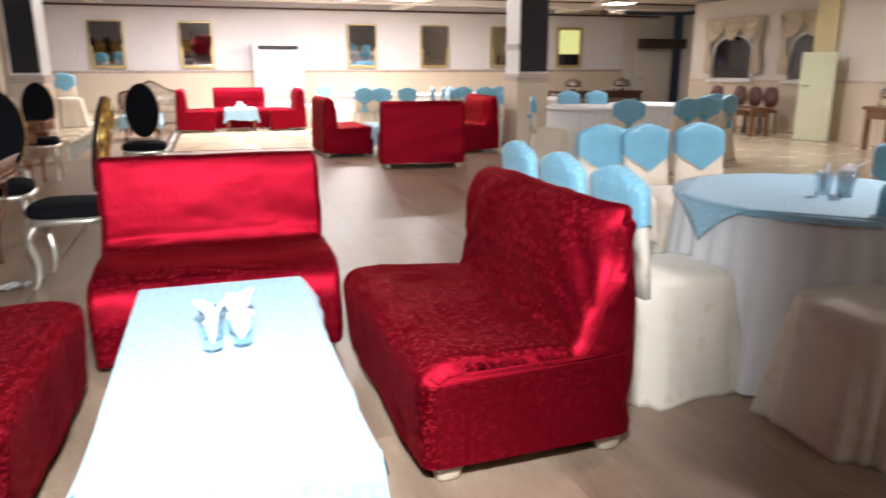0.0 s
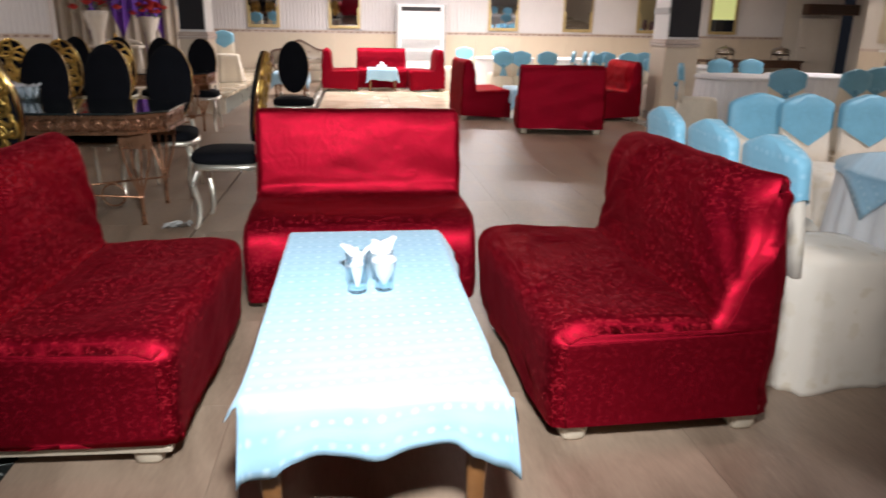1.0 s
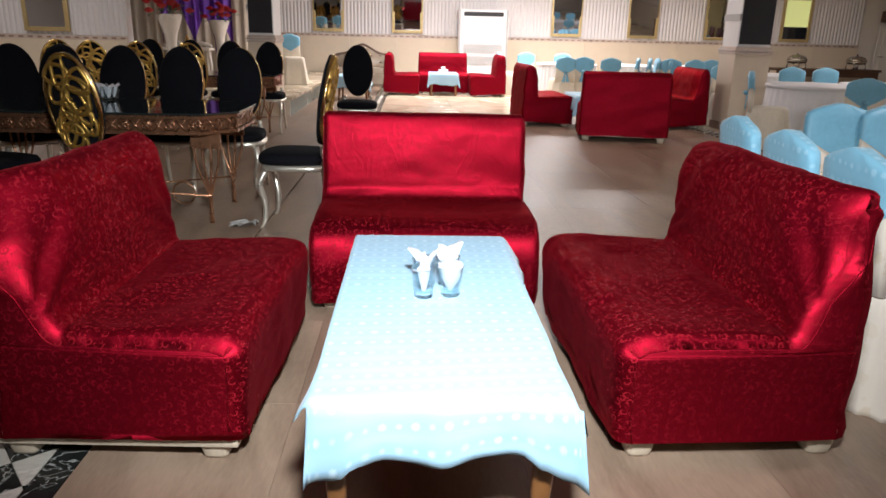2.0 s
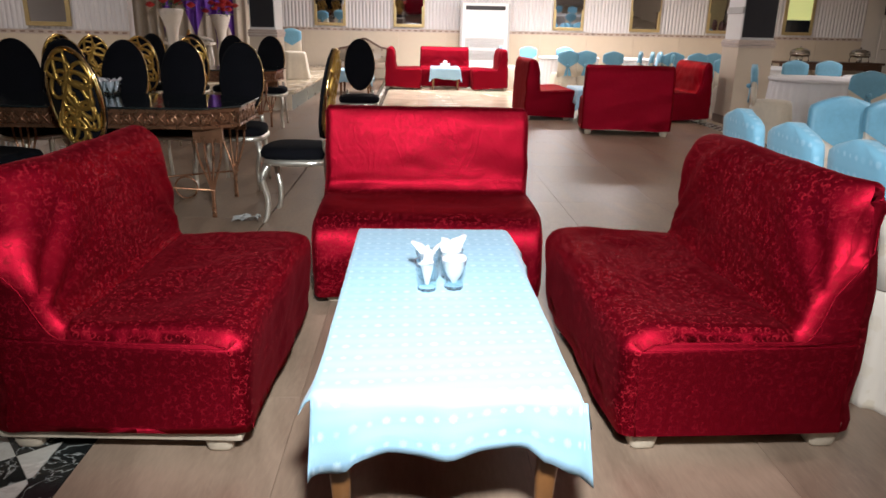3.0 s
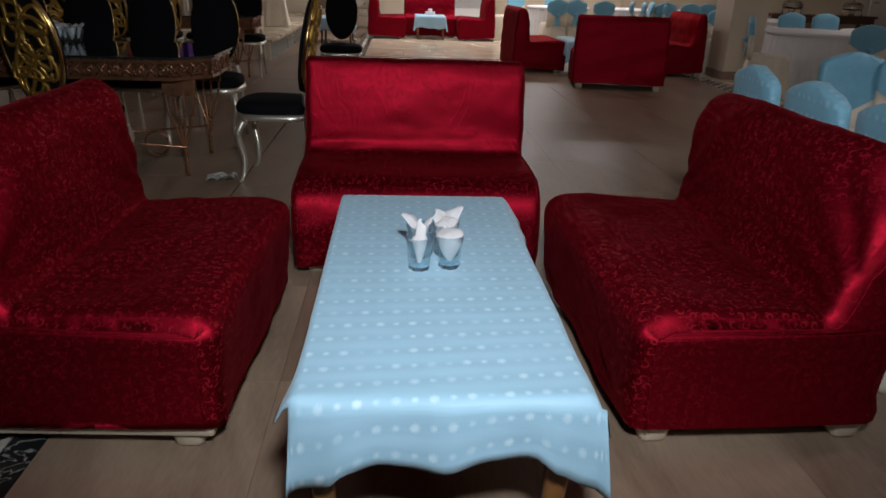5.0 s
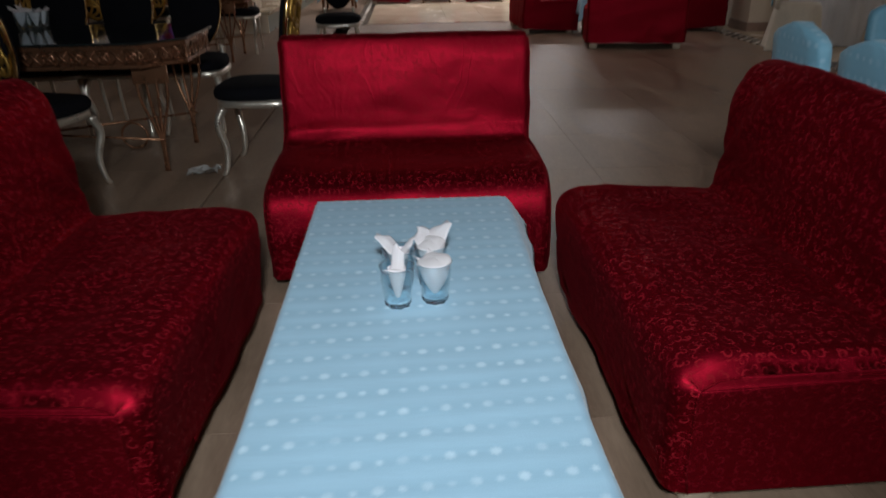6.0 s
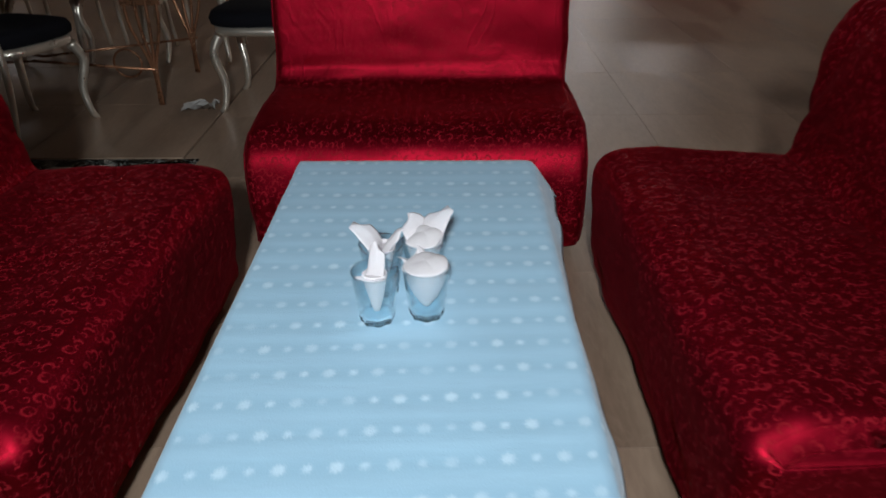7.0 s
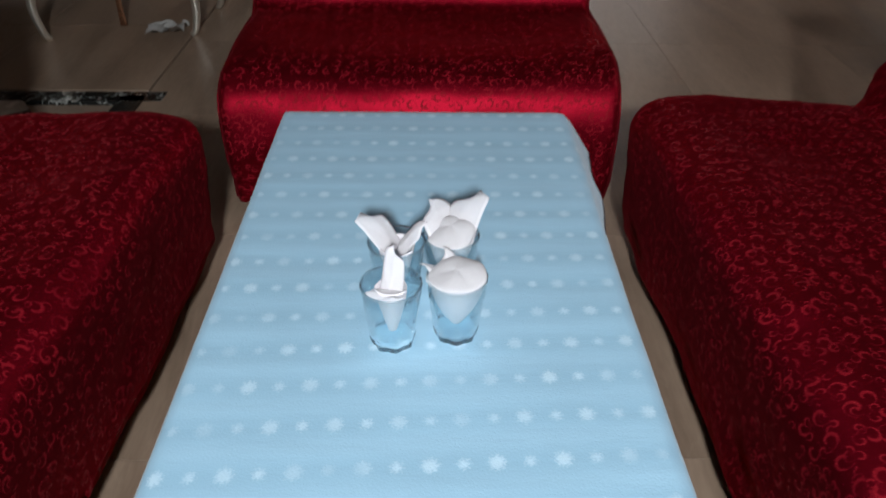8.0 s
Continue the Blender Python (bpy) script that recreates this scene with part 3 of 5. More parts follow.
def pane_window(y, w):
    t = thing("window", "arched dark window under a pale gold swagged curtain", "window", "curtained windows", "structure")
    bm = bmesh.new()
    out = [(-w / 2, 0.0), (w / 2, 0.0)] + [(w / 2 * math.cos(a), 0.62 + 0.36 * math.sin(a)) for a in [k * math.pi / 14 for k in range(15)]]
    rings(bm, [[(0.0, p, q) for p, q in out], [(-0.02, p, q) for p, q in out]])
    part("pane", bm, NIGHT, t, "dark night-time glass", smooth=False)
    part("window_frame", tube(bmesh.new(), [(-0.03, p, q) for p, q in out], 0.03, 6, True), WHITE, t)
    block("window_sill", (-0.06, 0, -0.04), (0.12, w + 0.25, 0.05), WHITE, t, 0.008)
    for sy in (-1, 1):
        bm = bmesh.new()
        loops = []
        for i in range(17):
            z = 1.32 - i * 0.075
            hw = 0.13 + 0.04 * math.sin(i * 0.6)
            loops.append([(-0.08 - 0.025 * math.sin(k * 2.4 + i * 0.2), sy * (w / 2 + 0.16) + hw * (k / 9 - 0.5) * 2, z) for k in range(10)])
        rings(bm, loops, False)
        part("curtain", bm, SILK, t, "hanging pale gold curtain tail")
    for k in range(3):
        bm = bmesh.new()
        cy = (k - 1) * w * 0.46
        loops = []
        for i in range(9):
            drop = 0.42 * i / 8
            loops.append([(-0.09 - 0.03 * math.sin(i * 1.9) - 0.03 * (1 - u * u), cy + u * w * 0.27, 1.36 - 0.08 * i / 8 - drop * (1 - u * u)) for u in [j / 6 - 1 for j in range(13)]])
        rings(bm, loops, False)
        part("swag", bm, SILK, t, "scalloped silk swag")
    return place(t, 11.59, y, 1.04)


pane_window(13.85, 1.3)
pane_window(11.45, 1.25)

# ---- floor pieces ----


def tile_mesh(w, d):
    bm = box(bmesh.new(), (0, 0, -0.011), (w, d, 0.022))
    bmesh.ops.bevel(bm, geom=[e for e in bm.edges if all(v.co.z > -0.001 for v in e.verts)], offset=0.0004, segments=1, affect="EDGES")
    me = bpy.data.meshes.new("tile")
    bm.to_mesh(me)
    bm.free()
    return me


def tiles_joined(name, x0, x1, y0, y1, step, material, label, z=0.0):
    bm = bmesh.new()
    nx, ny = max(1, round((x1 - x0) / step)), max(1, round((y1 - y0) / step))
    verts, faces = [], []
    for i in range(nx):
        for j in range(ny):
            a, b = x0 + (x1 - x0) * i / nx + 0.0015, x0 + (x1 - x0) * (i + 1) / nx - 0.0015
            c, d = y0 + (y1 - y0) * j / ny + 0.0015, y0 + (y1 - y0) * (j + 1) / ny - 0.0015
            k = len(verts)
            verts += [(a, c, z), (b, c, z), (b, d, z), (a, d, z), (a, c, z - 0.022), (b, c, z - 0.022), (b, d, z - 0.022), (a, d, z - 0.022)]
            faces += [(k, k + 1, k + 2, k + 3), (k + 4, k + 5, k + 1, k), (k + 5, k + 6, k + 2, k + 1), (k + 6, k + 7, k + 3, k + 2), (k + 7, k + 4, k, k + 3)]
    bm.free()
    me = bpy.data.meshes.new(name)
    me.from_pydata(verts, [], faces)
    me.materials.append(material)
    ob = new(name, me)
    ob.parent = floor
    return tagged(ob, label, kind="stuff")


tiles_joined("cream_tiles", 4.42, 13.8, -3.9, 18.9, 0.6, CREAMTILE, "polished cream floor tiles")
tiles_joined("cream_tiles", -0.62, 4.42, 12.02, 18.9, 0.6, CREAMTILE, "polished cream floor tiles")
tiles_joined("grey_tiles", -9.2, -1.08, 3.8, 18.9, 0.77, TILE, "brown marble floor tiles")
tiles_joined("grey_tiles", -1.08, -0.86, 10.0, 18.9, 0.77, TILE, "brown marble floor tiles")
for bx, bw in ((-0.80, 0.07), (-0.665, 0.06)):
    block("inlay_strip", (bx, 15.4, -0.009), (bw, 6.9, 0.02), BLACKMARBLE, floor, 0.001, "black marble inlay strip")
block("inlay_strip", (-0.735, 15.4, -0.009), (0.05, 6.9, 0.02), WHITEMARBLE, floor, 0.001, "pale marble inlay strip")
block("inlay_strip", (1.8, 11.98, -0.009), (5.1, 0.07, 0.02), BLACKMARBLE, floor, 0.001, "black marble inlay strip")
bm = bmesh.new()
for i in range(170):
    for j in range(3):
        if (i + j) % 2:
            box(bm, (4.25 + j * 0.07, -3.0 + i * 0.0885, -0.0095), (0.062, 0.08, 0.02))
tagged(part("mosaic_border", bm, WHITEMARBLE, floor, "pale mosaic border pieces", smooth=False), kind="stuff")
bm = bmesh.new()
for i in range(170):
    for j in range(3):
        if not (i + j) % 2:
            box(bm, (4.25 + j * 0.07, -3.0 + i * 0.0885, -0.0095), (0.062, 0.08, 0.02))
tagged(part("mosaic_border", bm, BLACKMARBLE, floor, "dark mosaic border pieces", smooth=False), kind="stuff")

block("inlay_strip", (-1.12, 1.55, -0.009), (0.095, 4.4, 0.02), BLACKMARBLE, floor, 0.001, "black veined marble border strip")
block("inlay_strip", (-3.0, 3.74, -0.009), (4.0, 0.085, 0.02), BLACKMARBLE, floor, 0.001, "black veined marble border strip")
for shade, material, label in ((0, WHITEMARBLE, "white marble checker tiles"), (1, BLACKMARBLE, "black marble checker tiles")):
    bm = bmesh.new()
    turn = pose(-1.17, 1.66, 0, 0, 0, 38)
    for i in range(-6, 26):
        for j in range(-26, 26):
            if (i + j) % 2 == shade:
                c = turn @ Vector((-i * 0.15, j * 0.15, 0))
                if -4.0 < c.x < -1.0 and -0.6 < c.y < 3.8:
                    box(bm, (-i * 0.15, j * 0.15, -0.009), (0.148, 0.148, 0.02), 0, turn)
    for co, no in (((-1.17, 0, 0), (1, 0, 0)), ((0, 3.695, 0), (0, 1, 0))):
        bmesh.ops.bisect_plane(bm, geom=bm.verts[:] + bm.edges[:] + bm.faces[:], plane_co=co, plane_no=no, clear_outer=True)
    tagged(part("checker_tiles", bm, material, floor, label, smooth=False), kind="stuff")

# ---- sofas ----
PROFILE = [(-0.39, 0.075), (-0.40, 0.2), (-0.41, 0.33), (-0.408, 0.395), (-0.378, 0.435), (-0.30, 0.452), (-0.12, 0.446), (0.04, 0.438), (0.118, 0.430), (0.132, 0.428),
           (0.140, 0.436), (0.150, 0.46), (0.158, 0.54), (0.165, 0.66), (0.185, 0.79), (0.215, 0.855), (0.265, 0.885), (0.32, 0.87), (0.35, 0.81), (0.365, 0.6), (0.375, 0.35), (0.38, 0.075)]


SOFT_PROFILE = [(-0.40, 0.05), (-0.425, 0.17), (-0.43, 0.27), (-0.418, 0.345), (-0.38, 0.405), (-0.31, 0.44), (-0.19, 0.456), (-0.03, 0.452), (0.08, 0.446), (0.128, 0.456),
                (0.150, 0.49), (0.160, 0.55), (0.170, 0.66), (0.188, 0.79), (0.205, 0.86), (0.228, 0.885), (0.28, 0.888), (0.33, 0.865), (0.35, 0.81), (0.365, 0.6), (0.375, 0.35), (0.38, 0.075)]


def sofa(width, seed, label, group, tent=0.35, hem=0.0, near=1, shape=PROFILE):
    """An armless two-seat sofa under a loose satin cover; it faces -y."""
    t = thing("sofa", label, "sofa", group)
    prof = spline(shape, 5)
    half, ends = width / 2, 0.05 if tent > 0.6 else 0.026
    us = [-1 + 2 * i / 80 for i in range(81)]
    loops = []
    for row, u in enumerate(us):
        x = half * u
        gap = half - abs(x)
        inset = ends * (1 - math.sqrt(max(0.0, 1 - (1 - min(1, gap / ends)) ** 2)))
        loop = []
        near_end = max(0.0, 1 - gap / 0.26)
        for k, (py, pz) in enumerate(prof):
            a, b = prof[max(k - 1, 0)], prof[min(k + 1, len(prof) - 1)]
            ty, tz = b[0] - a[0], b[1] - a[1]
            ln = math.hypot(ty, tz) or 1
            ny, nz = -tz / ln, ty / ln
            p = Vector((x * 1.3 + seed * 7.1, py * 2.2, pz * 2.2))
            amount = (0.009 if tent > 0.6 else 0.004) * noise.noise(p * 3.0) + (0.005 if tent > 0.6 else 0.003) * noise.noise(p * 7.0)
            low = max(0.0, 1 - (pz - 0.07) / 0.35)
            amount += 0.016 * low * noise.noise(Vector((x * 3 + seed, py * 1.2, (pz + 0.35 * abs(x)) * 15)))
            if pz > 0.5:
                amount += 0.006 * noise.noise(Vector((x * 1.2 + seed * 3, py, pz * 11)))
                fan = math.atan2(pz - 0.45, gap + 0.03)
                reach = math.hypot(pz - 0.45, gap)
                amount += 0.02 * (abs(math.sin(fan * 7 + seed)) - 0.6) * max(0.0, 1 - reach / 0.6) * (py < 0.24) * tent
            # the hanging rear is never quite smooth
            if py > 0.3 and pz < 0.84:
                amount += 0.009 * noise.noise(Vector((x * 1.6 + seed, 0.5, (pz + 0.2 * x) * 11)))
            # tight little ridges run askew over the seat
            if tent > 0.6 and 0.40 < pz < 0.5 and py < 0.13:
                ridge = noise.noise(Vector((x * 2.4 + py * 1.6 + seed * 4, py * 5 - x * 1.2, seed)))
                amount += 0.007 * max(0.0, 1 - abs(ridge) * 7) * min(1.0, (0.16 - py) / 0.1) * min(1.0, max(0.0, gap - 0.06) / 0.1)
            # the cloth bunches up along the joint of seat and back
            amount += 0.010 * math.exp(-((pz - 0.475) / 0.022) ** 2) * noise.noise(Vector((x * 5 + seed * 3, 0.3, pz * 4))) * (py > 0.1)
            amount -= inset
            y, z = py + ny * amount, pz + nz * amount
            crease = math.exp(-((py - 0.13) / 0.07) ** 2 - ((pz - 0.46) / 0.09) ** 2)
            lift = 0.02 * tent * near_end ** 1.5 * crease * (u * near > 0)
            y, z = y - lift * 0.7, z + lift * 0.8
            sag = 0.02 * math.exp(-((py + 0.1) / 0.16) ** 2) * (1 - near_end) if 0.4 < pz < 0.5 else 0.0
            z -= sag
            if pz < 0.09:
                z += 0.014 * noise.noise(Vector((x * 4 + seed * 5, py * 4, 1.7))) + hem * (1 - 0.8 * (py + 0.4) / 0.8)
            if u * near > 0 and tent > 0 and py < 0.3 and pz > 0.43:
                round_off = max(0.0, 1 - gap / 0.24) ** 1.4 * min(1.0, (pz - 0.43) / 0.26)
                pull = max(0.0, 0.105 - 0.5 * max(0.0, py - 0.16)) * round_off * tent
                y += pull + 0.007 * tent * round_off * math.sin(13 * math.atan2(pz - 0.44, gap + 0.04) + seed)
            xx = x + 0.012 * near_end * noise.noise(Vector((seed, py * 6, pz * 6)))
            xx *= 1.0 - (0.025 if tent else 0.008) * max(0.0, (pz - 0.5) / 0.4)
            # the loose cover bulges over the seat's near end
            if u * near > 0 and tent > 0.6 and py < 0.3:
                xx += near * 0.036 * max(0.0, 1 - gap / 0.13) * math.exp(-((pz - 0.385) / 0.11) ** 2) * max(0.0, 1 - (py + 0.4) / 0.6)
            loop.append((xx, y, z))
        loops.append(loop)
    bm = bmesh.new()
    rings(bm, loops, False)
    # end panels, in strips from the front edge to the rear edge so that they can ripple
    bm.verts.ensure_lookup_table()
    n = len(prof)
    crown = max(range(n), key=lambda k: prof[k][1])
    for side, rim in ((-1, bm.verts[:n]), (1, bm.verts[(len(us) - 1) * n:len(us) * n])):
        rear = [v.co.copy() for v in rim[crown:]][::-1]

        def rear_at(z):
            for a, b in zip(rear, rear[1:]):
                if z <= b.z:
                    return a.lerp(b, max(0.0, min(1.0, (z - a.z) / max(1e-6, b.z - a.z))))
            return rear[-1].copy()
        last, level = None, 0.0
        for v in rim[:crown + 1]:
            level = max(level, v.co.z) if last else rear[0].z
            end = rear_at(level)
            row = [v]
            for q in range(1, 8):
                p = v.co.lerp(end, q / 7)
                p.x += side * 0.007 * math.sin(math.pi * q / 7) * (0.6 + noise.noise(Vector((seed * 2, p.y * 5 + p.z * 4, p.z * 9))))
                row.append(bm.verts.new(p))
            if last:
                for q in range(7):
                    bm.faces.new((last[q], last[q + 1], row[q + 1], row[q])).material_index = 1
            last = row
    bm.verts.ensure_lookup_table()
    seams = [[bm.verts[first + k].co.copy() for k in range(0, crown + 1, 3)] for first in (0, (len(us) - 1) * n)]
    cover = part("cover", bm, RED, t, "loose red jacquard satin cover", uv=True)
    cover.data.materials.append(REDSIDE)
    for line in seams:
        part("seam", tube(bmesh.new(), line, 0.0028, 5), RED, cover, "stitched seam of the cover", uv=True)
    bare = hem > 0.03
    block("base_frame", (0, 0.01, 0.085), (width - (0.04 if bare else 0.07), 0.75 if bare else 0.68, 0.06), CREAMWOOD, t, 0.012, "cream wooden base")
    for sx in (-1, 1):
        for sy in (-0.28, 0.32):
            bm = bmesh.new()
            rings(bm, [[(sx * (half - 0.09) + q * x, sy + q * y, z) for x, y in [squircle(0.05, 0.05, k, 16) for k in range(16)]] for q, z in ((0.78, 0.0), (0.85, 0.01), (0.95, 0.035), (1.0, 0.062))])
            part("foot", bm, CREAMWOOD, t, "cream turned wooden foot")
    return t


NEAR = "sofas round the near lounge table"
place(sofa(1.075, 1, "red satin-covered armless sofa at the head of a low table", NEAR, 0.0, shape=SOFT_PROFILE), 0.009, 3.30)
place(sofa(1.14, 2, "red satin-covered armless sofa with wrinkled cover beside a low table", NEAR, 1.0), 0.958, 2.225, 0, -88.8)
place(sofa(1.045, 3, "red satin-covered armless sofa showing its cream base", NEAR, 1.0, 0.045, -1), -0.925, 2.18, 0, 87.8)
far_sofa = sofa(1.14, 4, "red satin-covered armless sofa in a lounge group farther off", "sofas of the farther lounge groups", 0.5, -0.045)
place(far_sofa, 2.74, 9.24, 0, 170)
for x, y, rz in ((1.93, 10.95, 92), (3.97, 10.85, -90), (0.62, 16.55, 0), (-0.33, 16.02, 90), (1.58, 16.02, -90)):
    copy_thing(far_sofa, pose(x, y, 0, 0, 0, rz))


# ---- low tables with blue cloths ----
HEM = [(-0.30, 0.215), (-0.25, 0.212), (-0.20, 0.17), (-0.13, 0.155), (-0.015, 0.178), (0.12, 0.145), (0.19, 0.147), (0.25, 0.185), (0.30, 0.212)]


def hem_at(x):
    """How far the main cloth's front falls below the tabletop, across its width."""
    for (a, p), (b, q) in zip(HEM, HEM[1:]):
        if x <= b:
            f = max(0.0, min(1.0, (x - a) / (b - a)))
            return p + (q - p) * f * f * (3 - 2 * f)
    return HEM[-1][1]


def low_table(w, d, h, seed, label, drop=0.13, front=0.165, fine=True):
    t = thing("coffee_table", "low brown wooden table under a blue cloth", "table", "lounge tables")
    block("tabletop", (0, 0, h - 0.02), (w - 0.012, d - 0.012, 0.03), WOOD, t, 0.006)
    for sx in (-1, 1):
        for sy in (-1, 1):
            bm = bmesh.new()
            pts = spline([(0.0, 0.0, h - 0.03), (0.012, 0.0, h * 0.7), (0.004, 0, h * 0.35), (0.012, 0, 0.0)], 5)
            rings(bm, [[(sx * (w / 2 - 0.05 + p[0]) + q * a, sy * (d / 2 - 0.06) + q * b, p[2]) for a, b in [squircle(0.034, 0.03, k, 12) for k in range(12)]]
                       for p, q in [(p, 1.0 - 0.45 * (1 - p[2] / h)) for p in pts]])
            part("leg", bm, WOOD, t)
    for sy in (-1, 1):
        block("apron", (0, sy * (d / 2 - 0.05), h - 0.075), (w - 0.14, 0.02, 0.08), WOOD, t, 0.003)
    cloth = thing("tablecloth", label, "tablecloth", "blue tablecloths")
    bm = bmesh.new()
    nx, ny = (44, 84) if fine else (26, 34)
    ox, oy = drop, front
    back = max(0.19, front)
    grid = []
    for j in range(ny + 1):
        line = []
        for i in range(nx + 1):
            u, v = -w / 2 - ox + (w + 2 * ox) * i / nx, -d / 2 - oy + (d + oy + back) * j / ny
            cx, cy = max(-w / 2, min(w / 2, u)), max(-d / 2, min(d / 2, v))
            ex, ey = u - cx, v - cy
            if ey < 0 and not fine:
                ey *= 0.94 + 0.10 * abs(2 * cx / w) ** 3 + 0.06 * math.sin(cx * 14 + 0.5)
            if fine and ex < 0:
                ex *= 0.62
            out = min(math.hypot(ex, ey), max(0.215, 1.05 * front) if front > 0.2 else 0.215)
            wave = 0.0
            x, y, z = cx, cy, h + 0.002
            if out > 0:
                ax, ay = ex / math.hypot(ex, ey), ey / math.hypot(ex, ey)
                corner = 2 * abs(ax * ay)
                along = u if abs(ay) > abs(ax) else v
                wave = noise.noise(Vector((along * 5.5, seed * 3.0, out * 1.5)))
                bend = min(out, 0.02)
                flare = (max(0.0, ax) * (0.5 + 0.6 * max(0.0, min(1.0, (v - d / 2 + 0.5) / 0.5))) + 0.9 * max(0.0, -ax) * max(0.0, (-v - d / 2 + 0.25) / 0.25)) * max(0.0, out - 0.01)
                push = (0.45 if fine else 0.0) * flare + 0.012 * (bend / 0.02) + (0.07 * max(0.0, out - 0.02)) * (1 + 1.5 * wave) + (0.22 if fine else 0.06) * corner * max(0.0, out - 0.03)
                fall = max(0.0, out - 0.008) * (1.0 - 0.22 * (0.5 + wave) * (1 - corner))
                x, y, z = cx + ax * push, cy + ay * push, z - fall * 0.97
                if fine and ey < 0:
                    # the front falls in soft folds, longest at its two corners
                    f, side = -ey / oy, abs(ex) / ox
                    fall = f * hem_at(cx) + 0.02 * f * side
                    fold = math.sin(cx * 26 + 0.6) * 0.5 + math.sin(cx * 57 + 1.1) * 0.25
                    round_over = min(1.0, fall / 0.02)
                    x = cx + (math.copysign(1, ex) * 0.012 * min(1.0, side * 4) if ex else 0.0) + (ex * (0.28 if ex > 0 else 0.12)) * (0.35 + 0.65 * f)
                    y = cy - 0.012 * round_over - f * (0.006 + 0.012 * fold) - 0.03 * f * side
                    z = h + 0.002 - max(0.0, fall - 0.006)
                    if ex < 0:
                        y += 0.05 * side * (1 - f)
            else:
                z += 0.0012 * noise.noise(Vector((u * 4, v * 16, seed)))
            line.append(bm.verts.new((x, y, z)))
        grid.append(line)
    layer = bm.loops.layers.uv.verify()
    for j in range(ny):
        for i in range(nx):
            f = bm.faces.new((grid[j][i], grid[j][i + 1], grid[j + 1][i + 1], grid[j + 1][i]))
            for lp, (a, b) in zip(f.loops, ((i, j), (i + 1, j), (i + 1, j + 1), (i, j + 1))):
                lp[layer].uv = ((w + 2 * ox) * a / nx, (d + oy + back) * b / ny)
    ob = part("cloth", bm, BLUE, cloth)
    ob.modifiers.new("thick", "SOLIDIFY").thickness = 0.0025
    return t, cloth


main_table, main_cloth = low_table(0.605, 1.40, 0.475, 2, "sky-blue cloth with white flower dots draped over a low table")
for ob in (main_table, main_cloth):
    place(ob, 0.023, 1.905)
tb, tc = low_table(0.62, 0.85, 0.47, 5, "plain blue cloth draped over a farther low table", 0.27, 0.3, False)
for ob in (tb, tc):
    place(ob, 0.60, 15.95)
for x, y in ((2.64, 10.6), (-1.25, 14.4)):
    for ob in (tb, tc):
        copy_thing(ob, pose(x, y, 0))


# ---- tumblers with tissues ----
def tumbler():
    t = thing("tumbler", "clear fluted glass tumbler holding a folded tissue", "glass", "tumblers with tissues")
    bm = bmesh.new()
    n = 32

    def ring(r, z, flute):
        return [(r * (1 - flute * (0.5 - 0.5 * math.cos(8 * k * math.tau / n))) * math.cos(k * math.tau / n), r * (1 - flute * (0.5 - 0.5 * math.cos(8 * k * math.tau / n))) * math.sin(k * math.tau / n), z) for k in range(n)]
    outer = [(0.028, 0.0, 0.10), (0.0305, 0.003, 0.10), (0.033, 0.02, 0.10), (0.036, 0.05, 0.07), (0.0385, 0.075, 0.0), (0.0402, 0.1, 0.0), (0.0396, 0.1015, 0.0)]
    inner = [(0.0386, 0.1, 0.0), (0.0365, 0.075, 0.0), (0.0335, 0.05, 0.0), (0.030, 0.022, 0.0), (0.024, 0.014, 0.0)]
    rings(bm, [ring(*r) for r in outer + inner])
    wall_part = part("wall", bm, GLASS, t, "clear fluted glass")
    wall_part.visible_shadow = False
    bm = bmesh.new()
    rings(bm, [ring(r, z, 0.10) for r, z in ((0.024, 0.0005), (0.0306, 0.003), (0.0322, 0.012), (0.0295, 0.0145))])
    part("base", bm, THICKGLASS, t, "thick glass foot", smooth=False).visible_shadow = False
    bm = bmesh.new()
    rings(bm, [[((0.0398 + 0.0015 * math.cos(b)) * math.cos(a), (0.0398 + 0.0015 * math.cos(b)) * math.sin(a), 0.1015 + 0.0015 * math.sin(b)) for b in [q * math.tau / 8 for q in range(8)]] for a in [k * math.tau / 40 for k in range(41)]])
    part("rim", bm, THICKGLASS, wall_part, "rounded glass rim").visible_shadow = False
    return t


